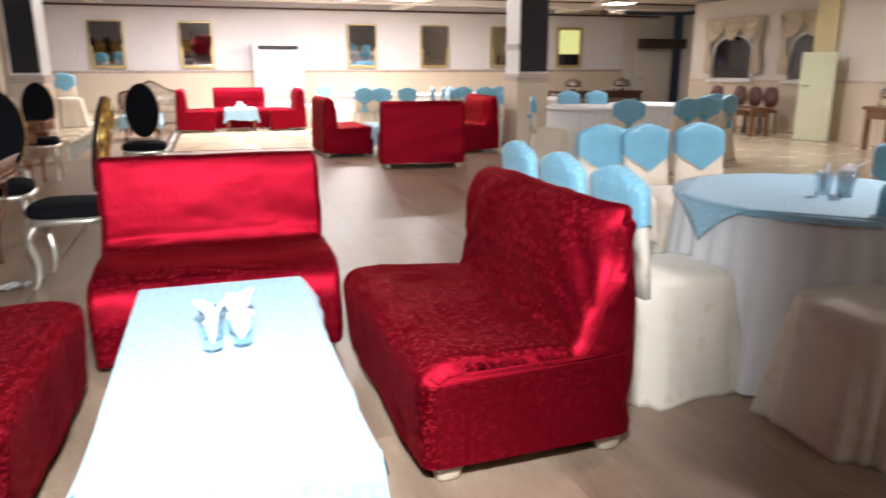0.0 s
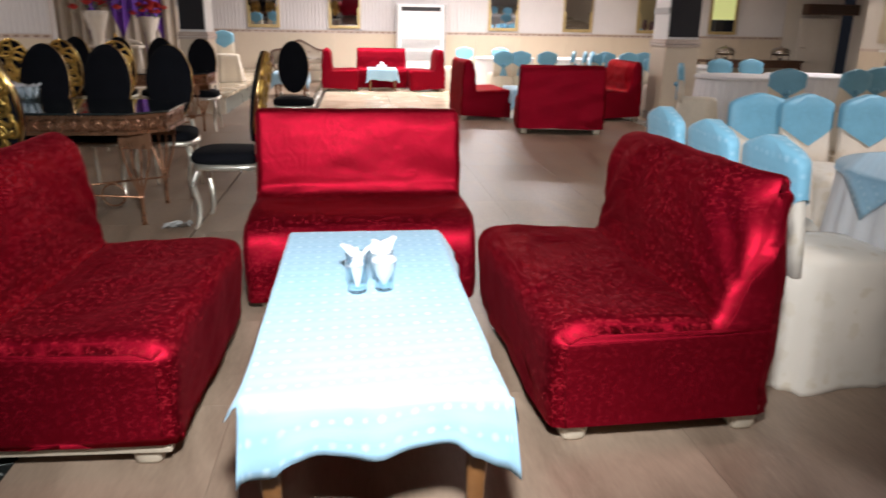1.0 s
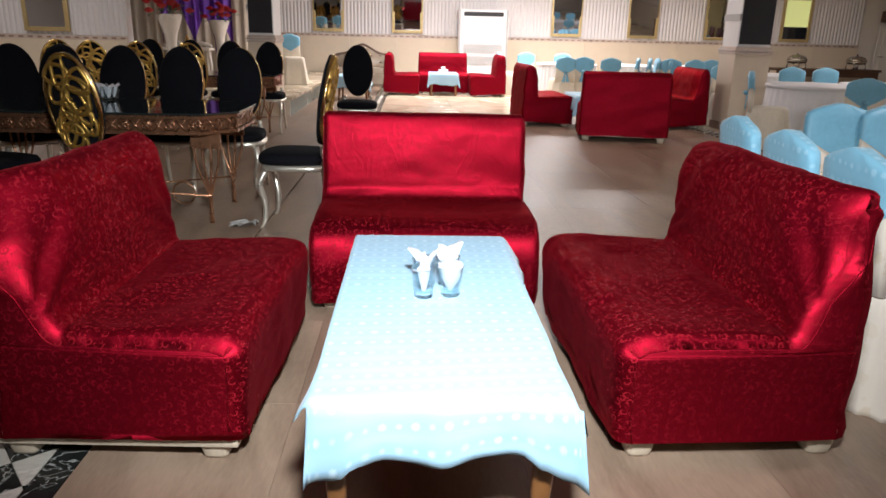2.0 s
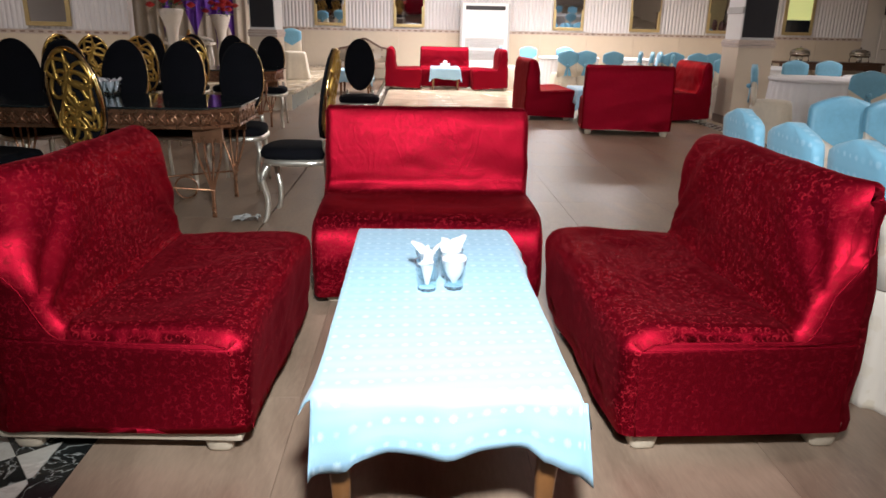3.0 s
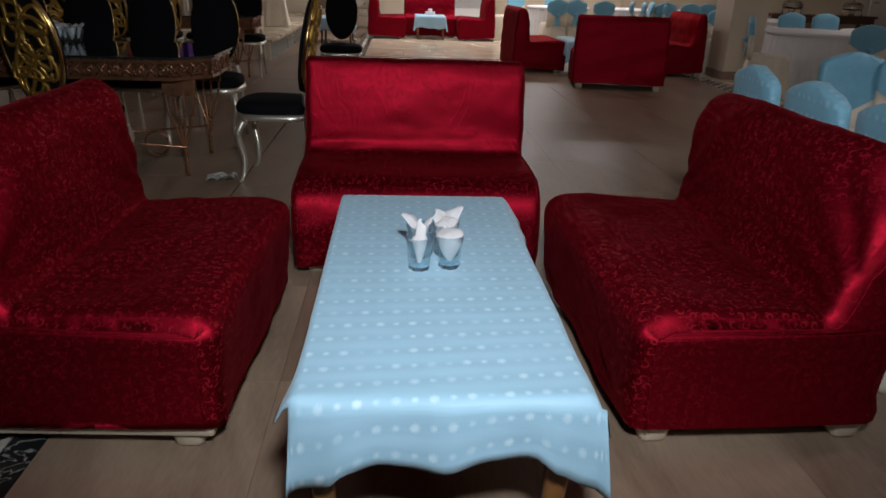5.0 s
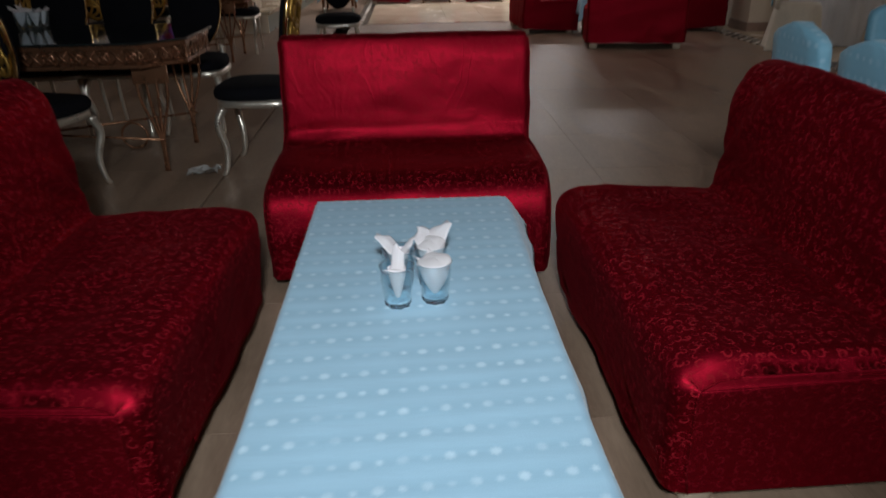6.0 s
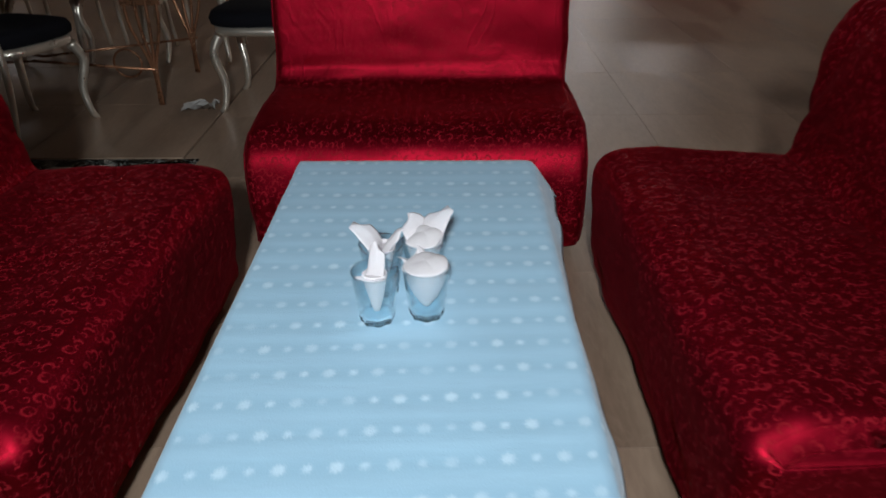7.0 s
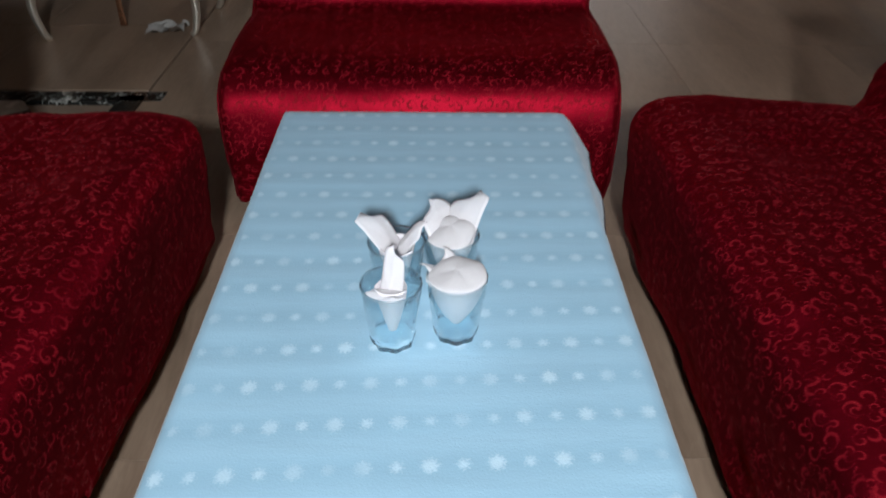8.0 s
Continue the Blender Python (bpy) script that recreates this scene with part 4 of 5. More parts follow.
def tissue(seed, stem, dome, petals):
    """A soft paper tissue pushed into a tumbler: a twisted cone below, a rounded fold filling the rim and leaves standing out of it.
    petals: azimuth and rise in degrees, length, width at the root and at the end, how round the end is."""
    t = thing("tissue", "white folded paper tissue standing in a tumbler", "tissue", "tissues in tumblers")
    rnd = random.Random(seed)
    bm = bmesh.new()
    n, phase = 32, rnd.uniform(0, 6.28)
    prof = [(0.005, 0.020), (stem * 0.55, 0.045), (stem * 0.86, 0.075), (stem, 0.097)]
    if dome:
        prof += [(stem * 1.04, 0.101 + dome * 0.2), (stem * 0.9, 0.101 + dome * 0.55), (stem * 0.55, 0.101 + dome * 0.9), (stem * 0.06, 0.101 + dome)]
    prof = spline(prof, 4)
    loops = []
    for r, z in prof:
        up = max(0.0, (z - 0.09) / 0.03)
        loops.append([(r * (1 + 0.07 * math.sin(2 * a + phase) + 0.05 * math.sin(5 * a + phase + z * 24)) * math.cos(a), r * (0.94 + 0.05 * math.cos(3 * a + phase)) * math.sin(a),
                       z + 0.009 * bool(dome) * min(1.0, up) * (r / stem) * (math.sin(a + 0.9) + 0.8 * abs(math.sin(1.5 * a + phase)) - 0.5)) for a in [k * math.tau / n for k in range(n)]])
    rings(bm, loops, True, True, bool(dome))
    for az, rise, length, root, tip, ball in petals:
        turn = Matrix.Translation((0, 0, 0.088)) @ Euler((0, 0, radians(az))).to_matrix().to_4x4() @ Euler((0, -radians(rise), 0)).to_matrix().to_4x4()
        loops = []
        for j in range(15):
            q = j / 14
            w = (root + (tip - root) * q) * max(0.02, 1 - q ** ball) ** 0.5
            bow = 0.006 * math.sin(q * 3.0 + seed) - 0.010 * q * q
            loops.append([turn @ Vector((q * length * (1 + 0.14 * (i / 5 - 1) * (1 if seed % 2 else -1)), (i / 5 - 1) * w,
                                         0.005 * (1 - abs(i / 5 - 1)) * (1 - 0.3 * q) + bow + 0.0012 * noise.noise(Vector((q * 3, i * 0.3, seed))))) for i in range(11)])
        rings(bm, loops, False)
    ob = part("leaf", bm, TISSUE, t)
    ob.modifiers.new("thick", "SOLIDIFY").thickness = 0.0007
    return t


FOLDS = (
    (0.020, 0.0, ((75, 80, 0.054, 0.016, 0.013, 14.0), (200, 30, 0.032, 0.016, 0.012, 4.0), (-80, 40, 0.028, 0.018, 0.012, 4.0))),
    (0.036, 0.012, ((160, 26, 0.050, 0.030, 0.006, 9.0), (115, 40, 0.048, 0.026, 0.010, 9.0))),
    (0.028, 0.0, ((150, 42, 0.064, 0.022, 0.026, 30.0), (12, 42, 0.052, 0.016, 0.022, 5.0))),
    (0.036, 0.016, ((52, 46, 0.076, 0.034, 0.024, 30.0), (130, 44, 0.062, 0.032, 0.030, 6.0))),
)
glass_one = tumbler()
for k, (x, y, rz) in enumerate(((-0.013, 1.878, 10), (0.074, 1.893, 0), (-0.010, 1.972, 24), (0.068, 1.99, 40))):
    place(glass_one if k == 0 else copy_thing(glass_one, Matrix()), x, y, 0.4775, rz)
    place(tissue(k + 3, *FOLDS[k]), x, y, 0.4775, 0)


def tissue_box():
    t = thing("tissue_box", "small white tissue box standing on a blue cloth", "box", "tissue boxes")
    block("carton", (0, 0, 0.035), (0.2, 0.11, 0.07), SKIRT, t, 0.006)
    bm = bmesh.new()
    rings(bm, [[(0.05 * q * math.cos(a), 0.02 * q * math.sin(a) + 0.01 * s * s, 0.07 + 0.06 * s) for a in [k * math.tau / 12 for k in range(12)]] for s, q in ((0.0, 0.7), (0.4, 0.9), (0.8, 1.0), (1.0, 0.6))])
    part("tissue_sheet", bm, TISSUE, t, "pulled-up tissue")
    return t


place(tissue_box(), 0.60, 15.95, 0.4755, 12)


# ---- banquet chairs under covers ----
def banquet_chair(label, group, cap, cover, tail=False, seed=0):
    """A covered chair with a blue cap over its back; it faces -y."""
    t = thing("banquet_chair", label, "chair", group)
    n = 48
    loops = []
    for z, hx, hy in ((0.0, 0.262, 0.295), (0.02, 0.261, 0.292), (0.2, 0.24, 0.268), (0.40, 0.221, 0.248), (0.475, 0.212, 0.238), (0.502, 0.194, 0.22), (0.513, 0.12, 0.14), (0.516, 0.03, 0.04)):
        loop = []
        for k in range(n):
            x, y = squircle(hx, hy, k, n, 4.5)
            fold = (1 - min(1, z / 0.47)) * (0.018 * math.sin(k * 1.7 + seed) + 0.024 * math.sin(k * 0.83 + seed * 2))
            ln = math.hypot(x, y) or 1
            loop.append((x + x / ln * fold, y + y / ln * fold, z))
        loops.append(loop)
    part("seat_cover", rings(bmesh.new(), loops), cover, t, "seat skirt falling to the floor")

    def back(z):
        return 0.205 + 0.10 * (z - 0.45)
    m = 32
    loops = []
    for z, hx in ((0.44, 0.2), (0.6, 0.196), (0.75, 0.19), (0.835, 0.184), (0.86, 0.155), (0.885, 0.115), (0.905, 0.07), (0.918, 0.03)):
        loops.append([(x, back(z) + y, z) for x, y in [squircle(hx, 0.034 if z < 0.9 else 0.026, k, m, 3.2) for k in range(m)]])
    part("back_cover", rings(bmesh.new(), loops), cover, t, "cover over the chair back")
    loops = []
    for s in range(9):
        loop = []
        for k in range(m):
            x0, y0 = squircle(1, 1, k, m, 3.2)
            hem = 0.735 - 0.125 * (1 - abs(x0)) ** 0.9
            f = s / 8
            z = hem + (0.936 - hem) * (1 - (1 - f) ** 1.25)
            hx = 0.203 if z < 0.865 else 0.203 * max(0.06, 1 - ((z - 0.865) / 0.072) ** 1.5) ** 0.75
            loop.append((x0 * hx, back(z) + y0 * (0.043 if z < 0.9 else 0.034) * (1 + 0.05 * math.sin(k * 2.3 + seed)), z))
        loops.append(loop)
    cap_part = part("cap", rings(bmesh.new(), loops, True, False, True), cap, t, "pointed blue cloth cap", uv=True)
    if tail:
        bm = bmesh.new()
        lathe(bm, [(0.008, -0.03), (0.03, -0.015), (0.034, 0.0), (0.03, 0.015), (0.008, 0.03)], 10, (0, back(0.68) + 0.06, 0.67))
        part("knot", bm, cap, cap_part, "tied knot")
        for sx in (-1, 1):
            bm = bmesh.new()
            rings(bm, [[(sx * (0.012 + 0.03 * s) + 0.022 * (0.5 + s) * q, back(0.6) + 0.052 + 0.01 * math.sin(q * 2 + s * 3), 0.665 - 0.2 * s) for q in (-1, -0.4, 0.3, 1)] for s in [i / 6 for i in range(7)]], False)
            part("sash_tail", bm, cap, cap_part, "hanging sash end")
    return t


ROW = "covered chairs round the near banquet table"
near_chair = place(banquet_chair("beige damask-covered banquet chair with a dotted blue cap", ROW, CAPDOT, BEIGE, seed=1), 1.80, 2.19, 0, 90)
for x, y, rz in ((1.80, 2.68, 90), (1.82, 3.21, 88), (2.27, 1.58, -83)):
    copy_thing(near_chair, pose(x, y, 0, 0, 0, rz))
dark_chair = place(banquet_chair("beige damask-covered banquet chair with a plain teal-blue cap", ROW, CAP, BEIGE, seed=2), 2.56, 3.84, 0, -8)
for x, y, rz in ((2.92, 3.80, 6), (3.29, 3.75, -2), (3.5, 2.55, -60)):
    copy_thing(dark_chair, pose(x, y, 0, 0, 0, rz))
MID = "covered chairs round the farther banquet tables"
mid_chair = place(banquet_chair("ivory-covered banquet chair with a light blue knotted cap", MID, CAP, IVORY, True, 3), 4.42, 8.62, 0, 65)
for x, y, rz in ((5.70, 10.35, 0), (6.25, 10.4, 0), (5.02, 7.75, 160), (5.75, 7.75, 185), (6.35, 8.1, 170), (6.95, 8.5, 200), (7.2, 8.9, 160),
                 (4.9, 10.9, 10)):
    copy_thing(mid_chair, pose(x, y, 0, 0, 0, rz))
for k, x in enumerate((2.83, 3.25, 3.71, 4.97, 5.34, 5.74)):
    copy_thing(mid_chair, pose(x, 13.85 + 0.15 * (k % 2), 0, 0, 0, 180 + (6, -4, 3, -6, 5, 0)[k]))
for x, y, rz in ((4.08, 13.9, 250), (4.28, 13.8, 255), (4.50, 14.0, 262), (4.70, 13.9, 258), (2.55, 16.4, 0), (3.4, 16.4, 0), (2.12, 16.3, 90)):
    copy_thing(mid_chair, pose(x, y, 0, 0, 0, rz))
for x, y, rz in ((-2.40, 14.0, 20), (-2.95, 14.3, 10)):
    copy_thing(mid_chair, pose(x, y, 0.3, 0, 0, rz))


def round_table(r, h, label, corners=True):
    t = thing("banquet_table", "round banquet table under a pleated white skirt", "table", "round banquet tables")
    bm = bmesh.new()
    n = 144
    loops = []
    for s in range(7):
        f = s / 6
        loops.append([((r - 0.01 + 0.05 * f + 0.014 * (0.35 + f) * math.sin(k * math.tau * 36 / n) + 0.02 * f * math.sin(k * 0.31)) * math.cos(k * math.tau / n),
                       (r - 0.01 + 0.05 * f + 0.014 * (0.35 + f) * math.sin(k * math.tau * 36 / n) + 0.02 * f * math.sin(k * 0.31)) * math.sin(k * math.tau / n), (h - 0.006) * (1 - f) + 0.006) for k in range(n)])
    part("skirt", rings(bm, loops, True, False, False), SKIRT, t, "white pleated table skirt")
    part("tabletop", lathe(bmesh.new(), [(r - 0.02, h - 0.03), (r - 0.003, h - 0.02), (r - 0.003, h - 0.004), (r - 0.02, h)], 64), WOOD, t)
    cloth = thing("table_topper", label, "tablecloth", "blue table toppers")
    bm = bmesh.new()
    rows = 26
    half = r * 0.86
    grid = []
    for j in range(rows + 1):
        line = []
        for i in range(rows + 1):
            u, v = half * (2 * i / rows - 1) * 1.06, half * (2 * j / rows - 1) * 1.06
            d = math.hypot(u, v)
            x, y, z = u, v, h + 0.004
            if d > r:
                over = d - r
                x, y = u / d * (r + 0.012 + 0.06 * over), v / d * (r + 0.012 + 0.06 * over)
                z -= over * 0.95
            line.append(bm.verts.new((x, y, z)))
        grid.append(line)
    layer = bm.loops.layers.uv.verify()
    for j in range(rows):
        for i in range(rows):
            f = bm.faces.new((grid[j][i], grid[j][i + 1], grid[j + 1][i + 1], grid[j + 1][i]))
            for lp, (a, b) in zip(f.loops, ((i, j), (i + 1, j), (i + 1, j + 1), (i, j + 1))):
                lp[layer].uv = (a * 0.05, b * 0.05)
    ob = part("cloth", bm, BLUE, cloth)
    ob.modifiers.new("thick", "SOLIDIFY").thickness = 0.002
    part("round_cloth", lathe(bmesh.new(), [(0.05, h + 0.0015), (r * 0.7, h + 0.0015), (r + 0.004, h + 0.0012), (r + 0.006, h - 0.02)], 64, cap0=True, cap1=False), BLUE, cloth)
    return t, cloth


rt, rc = round_table(0.62, 0.755, "sky-blue topper with hanging corners on a white-skirted table")
for ob in (rt, rc):
    place(ob, 2.63, 2.26, 0, 47)
white_cloth = thing("table_topper", "plain white cloth over a round banquet table", "tablecloth", "white table toppers")
part("round_cloth", lathe(bmesh.new(), [(0.05, 0.757), (0.44, 0.757), (0.624, 0.7565), (0.638, 0.748), (0.642, 0.715), (0.639, 0.715), (0.634, 0.745)], 64, cap0=True, cap1=False), SKIRT, white_cloth)
place(white_cloth, 5.35, 9.25)
copy_thing(rt, pose(5.35, 9.25, 0, 0, 0, 20))
for x, y in ((6.6, 9.6), (3.2, 15.2), (4.6, 15.1), (5.6, 15.0), (6.0, 12.3)):
    copy_thing(rt, pose(x, y, 0, 0, 0, 20))
    copy_thing(white_cloth, pose(x, y, 0))
for x, y in ((2.64, 2.12), (2.71, 2.18), (2.6, 2.2)):
    copy_thing(glass_one, pose(x, y, 0.7605))
    place(tissue(11 + int(x * 100) % 5, *FOLDS[int(x * 100) % 4]), x, y, 0.7605, x * 900)


# ---- dining set with oval-backed chairs ----
def oval_chair():
    t = thing("dining_chair", "black velvet dining chair with an oval gold-framed scrollwork back", "chair", "black and gold dining chairs")
    n = 40
    loops = []
    for z, q in ((0.435, 0.93), (0.445, 1.0), (0.475, 1.02), (0.5, 0.97), (0.512, 0.8), (0.516, 0.3)):
        loops.append([(x * q * (1.0 - 0.12 * (y > 0) * min(1, y / 0.2)), y * q, z) for x, y in [squircle(0.235, 0.24, k, n, 4.0) for k in range(n)]])
    part("seat", rings(bmesh.new(), loops), VELVET, t, "black velvet seat cushion")
    loops = [[(x, y, z) for x, y in [squircle(0.232 * q, 0.222 * q, k, n, 4.0) for k in range(n)]] for z, q in ((0.395, 0.97), (0.40, 1.0), (0.434, 1.0))]
    part("seat_frame", rings(bmesh.new(), loops), CHROME, t, "polished pale gold seat rail")
    for sx in (-1, 1):
        front = spline([(sx * 0.19, -0.18, 0.39), (sx * 0.21, -0.215, 0.30), (sx * 0.185, -0.19, 0.16), (sx * 0.195, -0.2, 0.04), (sx * 0.2, -0.225, 0.0)], 5)
        part("leg", tube(bmesh.new(), front, [0.026 - 0.013 * i / (len(front) - 1) for i in range(len(front))], 8), CHROME, t, "curved polished gold leg")
        rear = spline([(sx * 0.15, 0.2, 0.56), (sx * 0.17, 0.205, 0.4), (sx * 0.175, 0.225, 0.2), (sx * 0.18, 0.27, 0.0)], 5)
        part("leg", tube(bmesh.new(), rear, [0.018 - 0.005 * i / (len(rear) - 1) for i in range(len(rear))], 8), CHROME, t, "curved polished gold leg")
    tilt = pose(0, 0.205, 0.85, -9, 0, 0)
    rx, rz = 0.185, 0.305

    def shell(bm, scale, y0, y1, puff):
        lo = []
        for q, y in ((0.02, y0 - puff), (0.5, y0 - puff * 0.8), (0.85, y0 - puff * 0.35), (0.97, y0), (0.97, y1), (0.5, y1), (0.02, y1)):
            lo.append([tilt @ Vector((rx * scale * q * math.cos(k * math.tau / 40), y, rz * scale * q * math.sin(k * math.tau / 40))) for k in range(40)])
        return rings(bm, lo)
    part("backrest", shell(bmesh.new(), 1.01, -0.012, 0.012, 0.03), VELVET, t, "oval black velvet back cushion")
    bm = bmesh.new()
    lo = []
    for k in range(49):
        a = k * math.tau / 48
        c, s = math.cos(a), math.sin(a)
        lo.append([tilt @ Vector((rx * c * e, y, rz * s * (1 + (e - 1) * rx / rz))) for e, y in ((0.90, 0.004), (0.985, 0.002), (1.0, 0.024), (0.90, 0.028))])
    rings(bm, lo, True, False, False)
    back_frame = part("back_frame", bm, GOLD, t, "polished gold oval rim")
    rnd = random.Random(5)
    for k in range(15):
        cx, cz = rnd.uniform(-0.09, 0.09), -0.21 + 0.03 * k
        ra, rb, ph = rnd.uniform(0.04, 0.075), rnd.uniform(0.07, 0.12), rnd.uniform(0, 3.14)
        pts = []
        for i in range(18):
            a = i * math.tau / 18
            x, z = ra * math.cos(a), rb * math.sin(a)
            x, z = cx + x * math.cos(ph) - z * math.sin(ph), cz + x * math.sin(ph) + z * math.cos(ph)
            d = math.hypot(x / rx, z / rz)
            if d > 0.93:
                x, z = x * 0.93 / d, z * 0.93 / d
            pts.append(tilt @ Vector((x, 0.022 + 0.0008 * k, z)))
        part("scroll_loop", tube(bmesh.new(), pts, 0.0125, 5, True), ORNAMENT, back_frame, "gold looping scrollwork")
    return t


def dining_table(w, d, h=0.765):
    t = thing("dining_table", "octagonal dining table with a black glass top and rose-gold lattice frieze", "table", "dining tables")
    cut = 0.2

    def outline(g, z):
        a, b = w / 2 - g, d / 2 - g
        return [(-a + cut, -b, z), (a - cut, -b, z), (a, -b + cut, z), (a, b - cut, z), (a - cut, b, z), (-a + cut, b, z), (-a, b - cut, z), (-a, -b + cut, z)]
    part("glass_top", rings(bmesh.new(), [outline(0.004, h - 0.014), outline(0, h - 0.011), outline(0, h - 0.003), outline(0.004, h)]), BLACKGLASS, t, "black glass top", smooth=False)
    part("frieze_rail", rings(bmesh.new(), [outline(0.02, h - 0.04), outline(0.02, h - 0.0145)]), COPPER, t, smooth=False)
    part("frieze_rail", rings(bmesh.new(), [outline(0.02, h - 0.14), outline(0.02, h - 0.12)]), COPPER, t, smooth=False)
    part("frieze_panel", rings(bmesh.new(), [outline(0.045, h - 0.12), outline(0.045, h - 0.04)], True, False, False), COPPER, t, smooth=False)
    bm = bmesh.new()
    ring = [Vector(p) for p in outline(0.028, h - 0.08)]
    for a, b in zip(ring, ring[1:] + ring[:1]):
        ln = (b - a).length
        n = max(2, round(ln / 0.075))
        for i in range(n):
            p, q = a.lerp(b, i / n), a.lerp(b, (i + 1) / n)
            up = Vector((0, 0, 0.04))
            tube(bm, [p + up, q - up], 0.006, 4)
            tube(bm, [p - up, q + up], 0.006, 4)
            if i % 2 == 0:
                c, e = (p + q) / 2, (q - p).normalized()
                tube(bm, [c + 0.03 * math.cos(s) * e + Vector((0, 0, 0.03 * math.sin(s))) for s in [k * math.tau / 12 for k in range(12)]], 0.006, 4, True)
    part("lattice", bm, COPPER, t, "rose-gold lattice and rings")
    for sx in (-1, 1):
        for sy in (-1, 1):
            x, y = sx * (w / 2 - 0.22), sy * (d / 2 - 0.14)
            block("corner_plate", (x, y, h - 0.19), (0.2, 0.016, 0.11), COPPER, t, 0.003, "flat rose-gold plate")
            bm = bmesh.new()
            for k in range(4):
                ox = (k - 1.5) * 0.055
                tube(bm, spline([(x + ox, y, h - 0.2), (x + ox * 0.9, y + sy * 0.0, 0.42), (x + ox * 0.12, y - sy * 0.02, 0.2), (x + ox * 0.1, y - sy * 0.02, 0.0)], 5), 0.009, 6)
            part("leg", bm, COPPER, t, "bundle of curved gold rods")
    bm = bmesh.new()
    for sy in (-1, 1):
        tube(bm, [(-w / 2 + 0.2, sy * (d / 2 - 0.12), 0.2), (0, sy * 0.05, 0.17), (w / 2 - 0.2, sy * (d / 2 - 0.12), 0.2)], 0.008, 6)
        tube(bm, [(sx * 0 + 0.08 * math.cos(a) + (w / 2 - 0.5) * sy, 0.0, 0.14 + 0.08 * math.sin(a)) for a in [k * math.tau / 16 for k in range(16)] for sx in (1,)], 0.007, 6, True)
    part("stretcher", bm, COPPER, t)
    return t


dt = place(dining_table(2.0, 0.95), -2.22, 4.87, 0, 0)
copy_thing(dt, pose(-2.72, 8.88, 0))
oc = place(oval_chair(), -0.845, 4.62, 0, -93)
for x, y, rz in ((-0.72, 8.35, 2), (-1.50, 5.62, 0), (-1.99, 5.62, -3), (-2.44, 5.62, 3), (-2.93, 5.65, 6), (-3.10, 5.5, 40), (-1.96, 4.2, 163), (-2.66, 4.15, 165),
                 (-1.98, 9.35, 0), (-2.5, 9.5, 5), (-3.05, 9.5, 0), (-3.0, 8.0, 175), (-2.5, 7.9, 190), (-3.65, 8.1, 200), (-3.6, 9.5, -4), (-4.2, 8.3, 220)):
    copy_thing(oc, pose(x, y, 0, 0, 0, rz))
for x, y in ((-2.30, 5.15), (-2.385, 5.14), (-2.295, 5.235), (-2.38, 5.23)):
    copy_thing(glass_one, pose(x, y, 0.766))
    place(tissue(20 + int(-x * 50) % 7, *FOLDS[int(-x * 50) % 4]), x, y, 0.766, x * 700)
bm = bmesh.new()
rings(bm, [[(-1.30 + 0.026 * i + 0.01 * math.sin(j * 3.1), 4.42 + 0.02 * j + 0.012 * math.sin(i * 2.3), 0.004 + 0.07 * abs(noise.noise(Vector((i * 0.9, j * 0.9, 4))))) for j in range(7)] for i in range(8)], False)
tagged(part("plastic_wrapper", bm, PLASTIC), "crumpled clear plastic wrapper lying on the floor", "wrapper")


# ---- along the far wall ----
ac = thing("floor_air_conditioner", "tall white floor-standing air conditioner against the wall", "air conditioner")
block("body", (0, 0, 0.96), (1.24, 0.42, 1.9), WHITE, ac, 0.02)
block("outlet", (0, -0.212, 1.80), (1.0, 0.02, 0.1), BLACK, ac, 0.003, "black air outlet slot")
block("front_panel", (0, -0.214, 1.42), (1.08, 0.012, 0.6), WHITE, ac, 0.006)
for z0 in (0.55, 0.85):
    for k in range(8):
        block("grille_slat", (0, -0.216, z0 + 0.03 * k), (1.0, 0.012, 0.018), GREY, ac, 0.003, "grey intake slat")
for sx in (-1, 1):
    block("side_trim", (sx * 0.6, -0.2, 0.98), (0.05, 0.05, 1.86), GREY, ac, 0.01)
place(ac, 1.70, 18.68)


def buffet(x, y, w, d, h, rz, label):
    t = thing("buffet_table", label, "table", "buffet tables")
    block("tabletop", (0, 0, h - 0.03), (w, d, 0.06), DARKWOOD if rz == 0 else WOOD, t, 0.008)
    block("apron", (0, -d / 2 + 0.06, h - 0.13), (w - 0.2, 0.025, 0.14), DARKWOOD if rz == 0 else WOOD, t, 0.004)
    for sx in (-1, 1):
        for sy in (-1, 1):
            block("leg", (sx * (w / 2 - 0.08), sy * (d / 2 - 0.07), (h - 0.06) / 2), (0.07, 0.07, h - 0.06), DARKWOOD if rz == 0 else WOOD, t, 0.008)
    return place(t, x, y, 0, rz)


